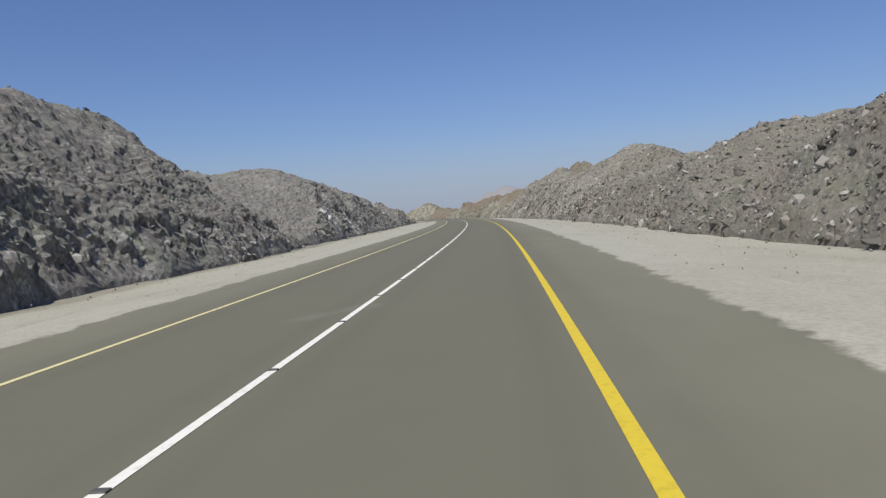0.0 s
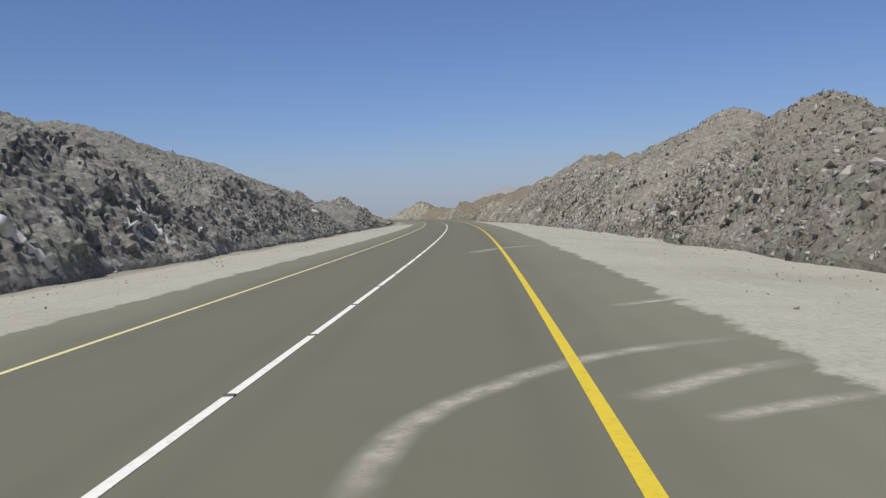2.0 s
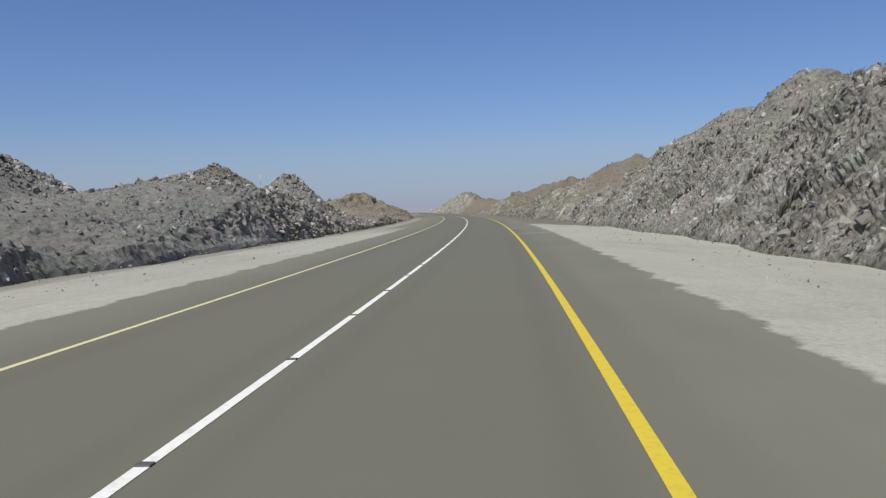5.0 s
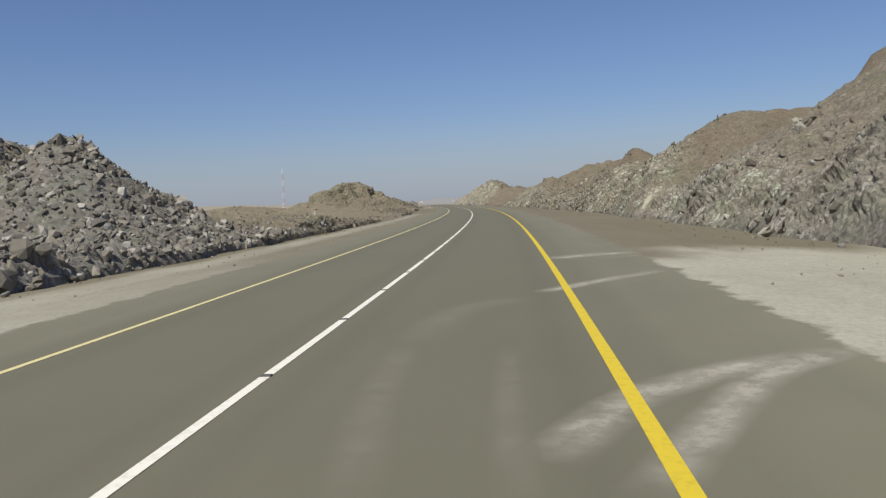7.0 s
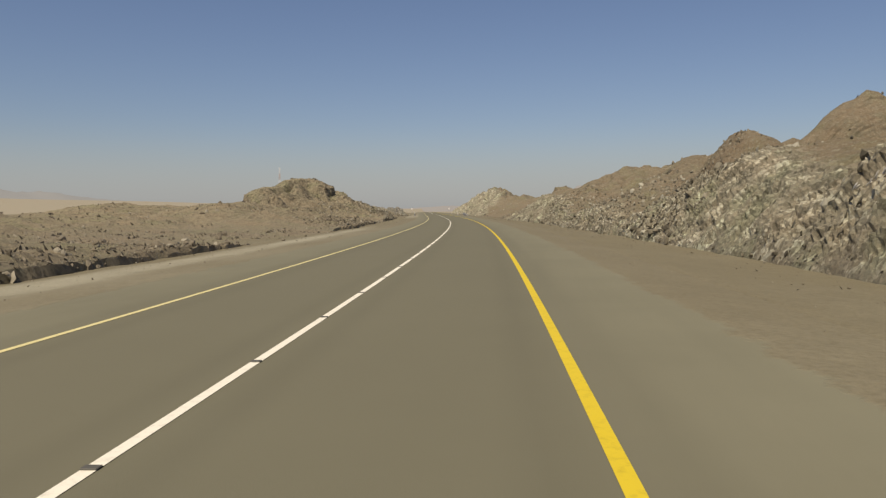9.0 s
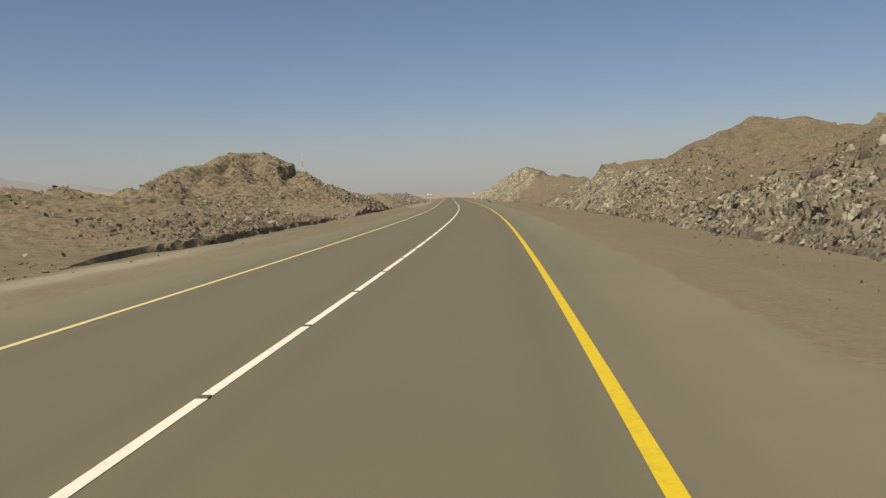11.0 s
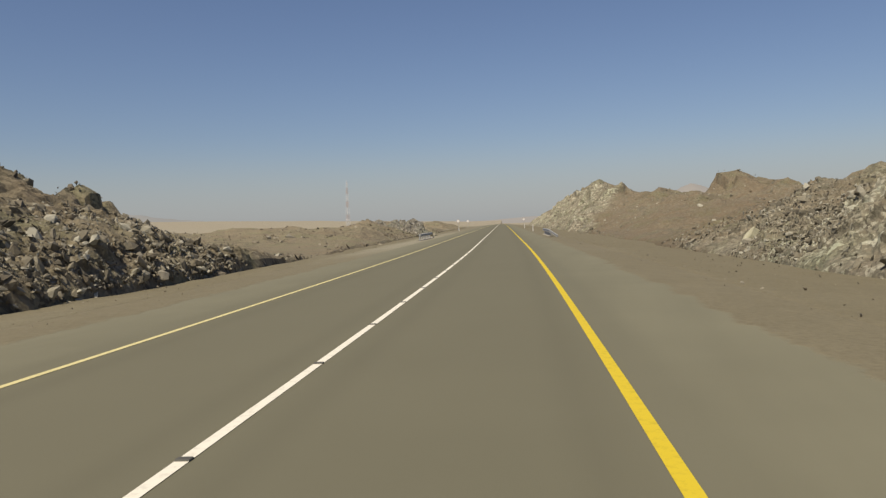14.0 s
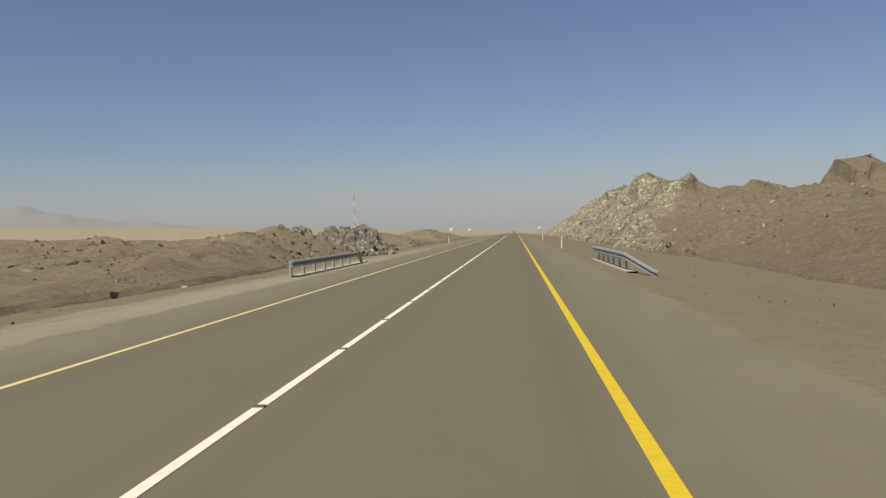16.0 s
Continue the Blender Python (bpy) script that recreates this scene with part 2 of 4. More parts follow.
shoulder = m.ramp(m.math("MULTIPLY", m.math("ADD", m.math("ABSOLUTE", sep.outputs[0]), -3.0), 0.25), [(0.12, 0.0), (0.3, 0.55), (0.8, 1.0)])
dusty = m.math("MULTIPLY", shoulder, m.math("ADD", m.math("MULTIPLY", blot, 0.5), m.math("MULTIPLY", long_streak, 0.5)))
tone = m.mix(dusty, tone, (0.215, 0.206, 0.148))
tone = m.mix(m.math("MULTIPLY", track, 0.3), tone, m.mix(1.0, tone, (0.78, 0.78, 0.78), "MULTIPLY"))
# sand and grit drift raggedly over the outer edge of the asphalt
verge_tone, verge_relief = soil_colour(m)
ragged = m.math("MULTIPLY", m.math("SUBTRACT", m.noise(0.8, None, 6, 0.7), 0.5), 1.3)
outside = m.math("ADD", m.math("SUBTRACT", m.math("ABSOLUTE", sep.outputs[0]), 6.1), ragged)
covered = m.ramp(m.math("ADD", outside, 0.5), [(0.42, 0.0), (0.58, 1.0)])
m.colour(m.mix(covered, tone, verge_tone))
m.bump(m.math("ADD", m.math("MULTIPLY", grit, 0.15), m.math("MULTIPLY", covered, verge_relief)), 0.4, 0.05)
ASPHALT = m.m


SOIL_MAT = Mat("desert_soil", 0.95)
soil_tone, soil_relief = soil_colour(SOIL_MAT)
SOIL_MAT.colour(soil_tone)
SOIL_MAT.bump(soil_relief, 0.6, 0.06)
SOIL = SOIL_MAT.m
m = Mat("white_road_paint", 0.7)
m.colour(m.mix(m.ramp(m.noise(9.0, None, 6, 0.75), [(0.25, 0.0), (0.5, 1.0)]), (0.52, 0.5, 0.44), (0.74, 0.71, 0.63)))
WHITE_PAINT = m.m
m = Mat("yellow_road_paint", 0.7)
m.colour(m.mix(m.ramp(m.noise(9.0, None, 6, 0.75), [(0.25, 0.0), (0.5, 1.0)]), (0.44, 0.325, 0.03), (0.6, 0.455, 0.035)))
YELLOW_PAINT = m.m
m = Mat("faded_yellow_paint", 0.7)
m.colour(m.mix(m.ramp(m.noise(9.0, None, 6, 0.75), [(0.25, 0.0), (0.5, 1.0)]), (0.44, 0.39, 0.21), (0.62, 0.55, 0.29)))
FADED_YELLOW = m.m
GALVANISED = plain("galvanised_steel", (0.33, 0.335, 0.34), 0.5, 0.35)
STUD_GREY = plain("road_stud_grey", (0.09, 0.088, 0.08), 0.6)
CONCRETE = plain("pale_concrete", (0.42, 0.39, 0.33), 0.9)
# red and white paint, greyed so that distance haze is in the colour
HAZED_RED = plain("red_paint_hazed", (0.43, 0.35, 0.335), 0.6)
HAZED_WHITE = plain("white_paint_hazed", (0.55, 0.57, 0.6), 0.6)
SIGN_BACK = plain("sign_white", (0.6, 0.6, 0.6), 0.5)


# ---- mesh helpers ----
def mesh_from(name, verts, faces, mats, smooth_faces=False, attrs=None, uvs=None):
    me = bpy.data.meshes.new(name)
    verts, faces = np.asarray(verts, np.float32), np.asarray(faces, np.int32)
    n, k = faces.shape
    me.vertices.add(len(verts))
    me.vertices.foreach_set("co", verts.ravel())
    me.loops.add(n * k)
    me.loops.foreach_set("vertex_index", faces.ravel())
    me.polygons.add(n)
    me.polygons.foreach_set("loop_start", np.arange(0, n * k, k, dtype=np.int32))
    me.polygons.foreach_set("use_smooth", np.full(n, smooth_faces))
    for key, val in (attrs or {}).items():
        me.attributes.new(key, "FLOAT", "POINT").data.foreach_set("value", np.asarray(val, np.float32).ravel())
    if uvs is not None:
        me.uv_layers.new(name="UVMap").data.foreach_set("uv", np.asarray(uvs, np.float32)[faces.ravel()].ravel())
    for mt in mats:
        me.materials.append(mt)
    me.update(calc_edges=True)
    return me


def grid_faces(n, k):
    i = np.arange((n - 1) * k).reshape(n - 1, k)[:, :-1].ravel()
    return np.stack([i, i + 1, i + k + 1, i + k], -1)


def part(name, bm, material, parent, label=""):
    me = bpy.data.meshes.new(name)
    bm.to_mesh(me)
    bm.free()
    me.materials.append(material)
    ob = new(name, me)
    ob.parent = parent
    return tagged(ob, label)


def box(bm, cx, cy, cz, sx, sy, sz, turn=None, bevel=0.0):
    r = bmesh.ops.create_cube(bm, size=1.0, matrix=Matrix.Translation((cx, cy, cz)) @ (turn or Matrix()) @ Matrix.Diagonal((sx, sy, sz, 1)))
    if bevel:
        edges = list({e for v in r["verts"] for e in v.link_edges})
        bmesh.ops.bevel(bm, geom=edges, offset=bevel, segments=1, affect="EDGES")


# ---- ground: one sheet to the horizon ----
def spread(start, stop, first, grow):
    out, step = [start], first
    while out[-1] < stop:
        out.append(out[-1] + step)
        step *= grow
    return out


def paleness(x, y, s, q):
    """How far pale wind-blown sand covers the brown soil."""
    a = np.abs(q)
    left = np.interp(s, [200, 232, 322, 340, 416, 433, 496, 545], [1.0, 0.6, 0.55, 0.05, 0.05, 0.45, 0.4, 0.1])
    outer = toe_left(s) - 1.5
    band = smooth(a, 7.6, 9.4) * (1 - smooth(a, 10.6, 11.6))
    left = left * (1 - smooth(s, 203, 236) * (1 - smooth(s, 400, 430)) * (1 - band) * 0.85)
    outer = np.where(s > 400, 8.6, outer)
    right = 1 - smooth(s - 0.8 * (a - 6.5) + 2.5 * fbm(x / 3, y / 3, 0 * x, 14, 3), 216, 219.5)
    left = np.maximum(left * (1 - smooth(a, outer, outer + 1.2)), 0.42 * (1 - smooth(s, 205, 230)) * (1 - smooth(a, 18, 34)))
    p = np.where(q < 0, left, right * (1 - smooth(a, 14.6, 17.0)))
    return np.clip(p + (0.05 + 0.12 * p) * fbm(x / 5, y / 5, 0 * x, 21, 4), 0, 1)


def far_rise(x, y):
    """The plain climbs gently towards the far mountains."""
    return smooth(np.hypot(x, y - 330), 580, 2100) * (6.0 + 4.0 * fbm(x / 600, y / 600, 0 * x, 9, 4) + 0.036 * np.clip(-x - 450, 0, 1500))


FAR = 4500.0
gy = sorted([-v for v in spread(30, 900, 4, 1.25)]) + list(np.arange(-29.0, 560.0, 1.5)) + spread(560, FAR, 2, 1.06)
side = list(np.arange(0.5, 19.0, 0.5)) + spread(19.2, FAR, 0.9, 1.11)
gq = sorted(-v for v in side) + [0.0] + side
GY, GQ = np.meshgrid(np.array(gy), np.array(gq), indexing="ij")
GX = line_x(GY) + GQ
gs, gqq = station(GX, GY)
aq = np.abs(gqq)
rise = smooth(aq, 14.0, 45.0)
gz = base_z(gs, gqq) - 0.02 + rise * 0.8 * fbm(GX / 22, GY / 22, 0 * GX, 3, 4) + 0.05 * smooth(aq, 6.4, 8) * fbm(GX / 1.5, GY / 1.5, 0 * GX, 5, 3)
reach = np.hypot(GX, GY - 330)
gz += far_rise(GX, GY) * (gqq < 0)
gz -= 0.25 * (1 - smooth(aq, 7.7, 8.5))
pale = paleness(GX, GY, gs, gqq)
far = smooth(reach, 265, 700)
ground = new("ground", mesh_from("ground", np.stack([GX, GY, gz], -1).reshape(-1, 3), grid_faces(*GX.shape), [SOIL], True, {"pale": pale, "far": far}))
tagged(ground, "pale sand verges and brown stony desert ground beside the road", "ground", kind="structure")


# ---- road ----
def strip(name, s0, s1, step, q0, q1, lift, mat, parent=None, cols=2, label=""):
    ss = np.arange(s0, s1 + step * 0.5, step)
    t = np.linspace(0, 1, cols)
    S, Qv = np.repeat(ss[:, None], cols, 1), np.repeat((q0 + (q1 - q0) * t)[None, :], len(ss), 0)
    x, y = plan(S, Qv)
    z = base_z(S, Qv) + lift
    ob = new(name, mesh_from(name, np.stack([x, y, z], -1).reshape(-1, 3), grid_faces(len(ss), cols), [mat], True, {"pale": paleness(x, y, S, Qv), "far": np.zeros(S.size)}, np.stack([Qv, S], -1).reshape(-1, 2)))
    if parent:
        ob.parent = parent
    return tagged(ob, label)


road = strip("road", -40, 1100, 1.0, -8.2, 8.2, 0.0, ASPHALT, None, 35)
tagged(road, "two-lane grey asphalt road curving gently through the cutting", "road", kind="structure")
STUD_AT = [(-8, -20.0), (3, 22.5), (4, 26.4), (11, 51.6), (15, 67.0), (22, 93.8), (24, 101.5), (29, 122.0), (30, 125.8), (51, 205.3), (61, 243.1), (62, 246.9), (81, 316.6), (83, 324.1), (88, 343.2), (90, 350.6), (96, 373.0), (99, 384.8), (104, 403.1), (109, 421.3), (114, 439.9), (150, 578.0)]
STUDS = np.interp(np.arange(-8, 150), [a for a, b in STUD_AT], [b for a, b in STUD_AT])
strip("edge_line", -40, 1100, 1.0, LANE - 0.07, LANE + 0.07, 0.006, YELLOW_PAINT, road, 2, "solid yellow painted edge line")
strip("edge_line", -40, 1100, 1.0, -LANE - 0.06, -LANE + 0.06, 0.006, FADED_YELLOW, road, 2, "faded pale yellow edge line")
strip("centre_line", -40, 1100, 1.0, -0.06, 0.06, 0.006, WHITE_PAINT, road, 2, "solid white painted centre line")
bm = bmesh.new()
box(bm, 0, 0, 0.012, 0.125, 0.09, 0.014, None, 0.005)
stud = bpy.data.meshes.new("road_stud")
bm.to_mesh(stud)
bm.free()
stud.materials.append(STUD_GREY)
for s in STUDS:
    x, y = plan(s, 0.0)
    ob = new("road_stud", stud)
    ob.parent = road
    ob.matrix_basis = pose(float(x), float(y), float(base_z(s, 0.0)), 0, 0, -math.degrees(math.atan(line_slope(s))))


# ---- hills: knolls (station, offset, height, half-length, half-width) trimmed by the road cutting ----
KNOLLS_LEFT_CUT = [
    (5.6, -26.6, 10.9, 14.9, 13.2),
    (23.8, -26.6, 10.9, 14.9, 13.2),
    (46.2, -28.6, 11.7, 9.6, 10.8),
    (48.5, -24.1, 7.4, 14.5, 4.5),
    (86.6, -31.7, 8.9, 13.5, 9.6),
    (97.6, -25.4, 9.3, 14.5, 13.8),
    (123.4, -33.3, 11.6, 13.1, 19.4),
    (138.9, -31.2, 10.0, 12.1, 18.1),
    (155.3, -22.6, 6.5, 13.1, 7.9),
    (166.5, -22.9, 6.6, 6.8, 4.5),
    (188.0, -26.5, 3.5, 14.6, 13.2),
    (204.7, -22.8, 5.5, 16.8, 14.5),
    (247.0, -34.2, 9.1, 25.6, 6.0),
    (240.7, -22.9, 7.1, 6.0, 5.9),
    (247.5, -22.5, 4.2, 7.5, 5.5),
    (264.0, -18.0, 1.7, 19.3, 9.8),
    (22.0, -25.0, 9.0, 11.0, 9.0),
    (38.3, -25.3, 11.2, 11.2, 9.0),
    (52.8, -24.4, 10.0, 10.7, 8.9),
]
KNOLLS_LEFT_BACK = [
    (48.5, -46.7, 12.5, 19.8, 16.3),
    (72.7, -48.4, 12.0, 19.7, 15.2),
    (104.8, -43.3, 9.8, 19.7, 16.0),
    (120.4, -47.4, 11.2, 19.7, 15.1),
    (148.3, -48.5, 11.1, 19.7, 15.0),
    (172.8, -47.5, 12.4, 19.8, 15.5),
    (202.8, -44.9, 10.7, 18.6, 11.3),
    (219.0, -51.7, 8.1, 18.7, 13.9),
]
KNOLLS_LEFT_OUTCROP = [
    (273.6, -40.4, 6.0, 15.0, 5.3),
    (301.5, -44.8, 3.5, 15.7, 12.8),
    (321.6, -38.3, 1.8, 16.5, 14.9),
    (341.2, -27.5, 2.9, 13.1, 11.5),
    (351.4, -26.4, 2.9, 13.3, 12.4),
    (372.6, -29.8, 4.8, 8.1, 5.1),
    (395.5, -34.5, 6.2, 10.0, 10.8),
    (403.6, -29.2, 9.0, 10.6, 12.5),
    (412.0, -23.5, 5.2, 7.5, 7.9),
    (361.5, -49.0, 3.4, 14.8, 15.2),
    (404.2, -56.2, 3.7, 16.8, 15.0),
    (432.6, -41.5, 2.6, 14.9, 14.9),
    (450.6, -42.6, 7.6, 11.4, 6.2),
    (474.6, -30.5, 2.1, 26.1, 32.2),
    (488.8, -11.7, 4.2, 15.8, 11.8),
    (550.9, -25.8, 3.0, 14.4, 11.0),
    (576.4, -28.7, 2.8, 14.8, 7.8),
    (610.7, -12.6, 3.9, 25.3, 14.4),
]
KNOLLS_RIGHT_CUT = [
    (5.6, 26.3, 12.6, 14.9, 13.2),
    (21.1, 26.8, 12.2, 13.7, 13.1),
    (36.0, 29.5, 10.8, 13.1, 12.6),
    (67.1, 27.7, 7.8, 14.4, 14.5),
    (82.2, 31.8, 8.2, 15.9, 16.7),
    (101.2, 28.2, 7.5, 13.4, 15.1),
    (116.1, 29.0, 10.2, 5.9, 11.3),
    (145.5, 33.2, 12.9, 13.2, 12.8),
    (153.8, 32.7, 10.7, 12.8, 16.8),
    (170.1, 34.2, 11.3, 15.5, 19.2),
    (185.7, 25.5, 8.9, 15.2, 13.0),
    (207.4, 29.1, 12.7, 12.8, 8.9),
    (225.6, 29.8, 11.9, 12.0, 11.2),
]
KNOLLS_RIGHT_FAR_CUT = [
    (250.2, 33.3, 12.4, 11.8, 13.8),
    (275.1, 27.7, 9.9, 9.5, 12.6),
    (286.0, 35.8, 10.8, 7.9, 15.8),
    (297.1, 24.2, 6.8, 14.9, 12.1),
    (316.1, 26.1, 8.9, 13.8, 5.3),
    (335.9, 29.8, 8.8, 14.1, 11.5),
    (375.3, 32.9, 8.2, 17.4, 19.0),
    (383.2, 30.1, 8.6, 16.0, 8.6),
    (395.4, 25.6, 5.8, 15.3, 14.8),
    (403.6, 29.8, 6.2, 12.6, 22.9),
    (428.0, 27.0, 5.3, 11.0, 11.3),
]
KNOLLS_RIGHT_BACK = [
    (31.7, 46.7, 17.4, 18.1, 15.9),
    (56.1, 45.9, 16.9, 18.0, 17.4),
    (71.8, 50.0, 15.3, 16.5, 18.5),
    (104.9, 50.6, 12.6, 17.9, 16.2),
    (126.9, 49.7, 11.8, 17.9, 16.4),
    (150.7, 46.4, 10.8, 17.6, 16.5),
    (180.0, 44.7, 15.5, 15.0, 13.4),
    (195.6, 48.1, 14.7, 17.7, 15.1),
    (218.5, 46.9, 14.0, 18.0, 16.9),
    (243.8, 49.8, 15.0, 16.7, 16.7),
    (258.4, 47.3, 17.4, 14.8, 8.9),
    (295.3, 54.3, 19.8, 16.9, 10.0),
    (311.0, 48.3, 13.0, 16.5, 16.8),
    (333.3, 46.3, 15.5, 8.7, 12.1),
    (355.1, 48.3, 11.5, 18.8, 15.9),
    (381.1, 46.2, 9.1, 18.1, 17.5),
    (411.4, 42.2, 10.7, 20.0, 11.4),
    (417.6, 51.4, 12.6, 16.5, 12.6),
]
KNOLLS_RIGHT_RIDGE = [
    (248.3, 72.2, 19.0, 23.2, 20.5),
    (283.3, 72.4, 20.0, 23.3, 18.8),
    (314.5, 73.2, 21.3, 23.4, 20.4),
    (344.8, 73.1, 18.1, 23.1, 19.6),
    (380.1, 70.5, 17.4, 23.1, 19.2),
    (410.2, 71.5, 15.3, 22.9, 18.7),
    (444.1, 71.1, 14.1, 22.0, 20.5),
    (469.2, 88.3, 13.0, 17.8, 50.8),
    (512.8, 69.2, 9.0, 23.3, 20.2),
    (549.8, 59.1, 10.6, 17.0, 15.0),
    (528.0, 49.0, 11.8, 14.0, 8.5),
    (497.0, 46.5, 7.9, 9.0, 8.5),
]
KNOLLS_RIGHT_END = [
    (501.3, 32.7, 6.3, 14.5, 10.6),
    (520.0, 33.1, 7.5, 11.6, 17.4),
    (528.0, 24.8, 8.6, 8.3, 12.5),
    (545.6, 23.2, 10.5, 14.3, 17.7),
    (559.7, 25.1, 11.8, 14.0, 10.5),
    (573.9, 30.6, 9.5, 23.0, 17.7),
    (603.4, 30.4, 13.1, 21.4, 12.7),
    (635.3, 33.2, 13.2, 22.5, 16.1),
    (703.5, 31.0, 10.1, 33.0, 13.0),
]

KNOLLS = KNOLLS_LEFT_CUT + KNOLLS_LEFT_BACK + KNOLLS_LEFT_OUTCROP + KNOLLS_RIGHT_CUT + KNOLLS_RIGHT_FAR_CUT + KNOLLS_RIGHT_BACK + KNOLLS_RIGHT_RIDGE + KNOLLS_RIGHT_END


def hill_height(s, q):
    total = np.zeros(np.broadcast(s, q).shape)
    lo, hi = np.min(s), np.max(s)
    # the crest stands close behind the cut, so that the face is steep up to it
    close = np.where(q < 0, np.interp(s, [62, 76, 90, 106], [0, 0.45, 0.45, 0]), 0.7 * np.interp(s, [125, 150, 225, 250], [0, 1, 1, 0]))
    qk = q + np.sign(q) * close * 4.0 * np.exp(-(((np.abs(q) - np.where(q < 0, 17.0, 19.5)) / 4.0) ** 2))
    for ks, kq, kh, ls, lq in KNOLLS:
        if ks + 2.6 * ls > lo and ks - 2.6 * ls < hi and kq * np.mean(q) > 0:
            total += (kh * np.exp(-(((s - ks) / ls) ** 2 + ((qk - kq) / lq) ** 2) ** 0.8)) ** 4
    toe = 0.5 * fbm(s / 8, 0 * s + 3, 0 * s, 51, 3)
    d = np.where(q < 0, -q - toe_left(s), q - toe_right(s)) + toe
    steep_left = np.interp(s, [20, 80, 247, 277, 366, 385, 408, 424, 495], [1.95, 1.75, 1.6, 0.45, 0.45, 1.5, 1.5, 0.35, 0.35])
    steep_right = np.interp(s, [338, 400, 414, 430, 440, 476, 499, 545], [1.25, 1.0, 0.55, 0.37, 0.28, 0.28, 0.9, 1.0])
    ledge = np.interp(s, [247, 272, 412, 430], [0.0, 0.25, 0.25, 0.0])
    cut = np.where(q < 0, np.minimum(1.5 * d, ledge) + steep_left * d, steep_right * d)
    natural = total ** 0.25
    steep = np.where(q < 0, steep_left, steep_right)
    over = np.where(steep > 0.6, natural - cut, -1.0) + 0.8 * ((q < 0) & (cut < 0.9) & (s > 247) & (s < 425))
    return np.clip(np.minimum(natural, cut), 0, None), over


def scree(s, q):
    """Where the slope is smooth fine scree strewn with stones, not bare rock."""
    return np.where(q > 0, 1 - smooth(s, 85, 122), 0.0)


def bare_rise(s, q):
    """How far bare rock reaches above the cut line."""
    return np.where(q > 0, np.interp(s, [95, 120, 345, 372, 425, 440, 490, 505, 640], [0.0, 2.6, 2.6, 1.2, 1.2, 0.0, 0.0, 2.4, 2.4]), 0.0)


def hill_surface(s, q, detail=1.0):
    h, over = hill_height(s, q)
    e = 0.5
    hs = (hill_height(s + e, q)[0] - h) / e
    hq = (hill_height(s, q + e)[0] - h) / e
    x, y = plan(s, q)
    z = base_z(s, q) + h
    nrm = np.stack([-hq, -hs, np.ones_like(hs)], -1)
    nrm /= np.linalg.norm(nrm, axis=-1, keepdims=True)
    cutness = smooth(over + bare_rise(s, q), -1.0, 1.3)
    patch = smooth(s, 408, 416) * (1 - smooth(s + 0.35 * (22 - q), 427, 434)) * (q > 0) * (1 - smooth(q, 26, 31))
    cutness = np.maximum(cutness, patch * smooth(fbm(x / 5, y / 5, z / 3, 41, 3), -0.45, 0.2))
    # beds dip forward: relief is stretched along the dip
    u, v, w = x, 0.77 * y - 0.64 * z, 0.64 * y + 0.77 * z
    b1, g1, l1 = blocks(u / 1.3, v / 2.0, w / 1.0, 61)
    wob = 0.25 * value_noise(x / 0.7, y / 0.7, z / 0.7, 64)
    b2, g2, l2 = blocks(u / 0.45 + wob, v / 0.75, w / 0.4 - wob, 71)
    bed = 1 - np.abs(fbm(u / 4.0, v / 7.2, w / 2.2, 77, 3))
    rib = 1 - np.abs(fbm(u / 3.2, v / 6.5, w / 0.75, 79, 3))
    crag = value_noise(x / 3.9, y / 3.9, z / 9.0, 83) + 0.35 * value_noise(x / 2.1, y / 2.1, z / 4.0, 84)
    bedded = np.where(q > 0, smooth(s, 95, 130), 0.35)
    facet = (1 - 0.55 * bedded) * (0.26 * (b1 - 0.5) + 0.42 * l1) + (1 - 0.5 * bedded) * (0.25 * (b2 - 0.5) + 0.45 * l2) - (1 - 0.5 * bedded) * (0.1 * (1 - smooth(g2, 0.0, 0.2)) + 0.13 * (1 - smooth(g1, 0.0, 0.12))) + 0.25 * (bed - 0.6) + 0.62 * bedded * (rib - 0.65)
    facet = facet * (1 - 0.9 * scree(s, q)) + 0.07 * value_noise(x / 0.3, y / 0.3, z / 0.3, 66)
    high = smooth(h, 2.6, 5.0) * smooth(s, 290, 350)
    high = np.maximum(high, cutness * (q < 0) * smooth(s, 350, 380) * (1 - smooth(s, 425, 440)) * smooth(h, 0.8, 2.0))
    rough = np.where(q < 0, np.interp(s, [115, 150, 225, 270, 330, 350, 425, 435], [0.75, 0.5, 0.42, 0.35, 0.35, 0.65, 0.65, 0.35]), np.interp(s, [60, 100, 240, 270], [0.4, 0.6, 0.6, 0.35]))
    d = (rough + (1 - rough) * cutness) * facet + 0.4 * fbm(x / 4, y / 4, z / 4, 81, 4) + high * np.where(q < 0, 1.6, 0.7) * np.clip(2.1 * np.abs(crag) - 0.95, -1.0, 0.15)
    # weathered teeth along the far ridges
    teeth = 1 - np.abs(value_noise(x / 6.5, y / 6.5, 0 * x, 87)) - 0.55 * np.abs(value_noise(x / 3, y / 3, 0 * x, 88))
    d = d + np.where(q > 0, smooth(s, 300, 420), 0.3 * smooth(s, 380, 440)) * smooth(h, 5.0, 9.0) * (2.5 * np.clip(teeth, 0, 1) ** 1.6 - 1.0)
    d = d * smooth(h, 0.08, 1.4) * detail
    p = np.stack([x, y, z], -1) + nrm * d[..., None]
    p[..., 2] -= 0.5 * (1 - smooth(h, 0.0, 0.25))
    return p, nrm, h, np.maximum(cutness, np.where(q < 0, 0.9, 0.3) * high)


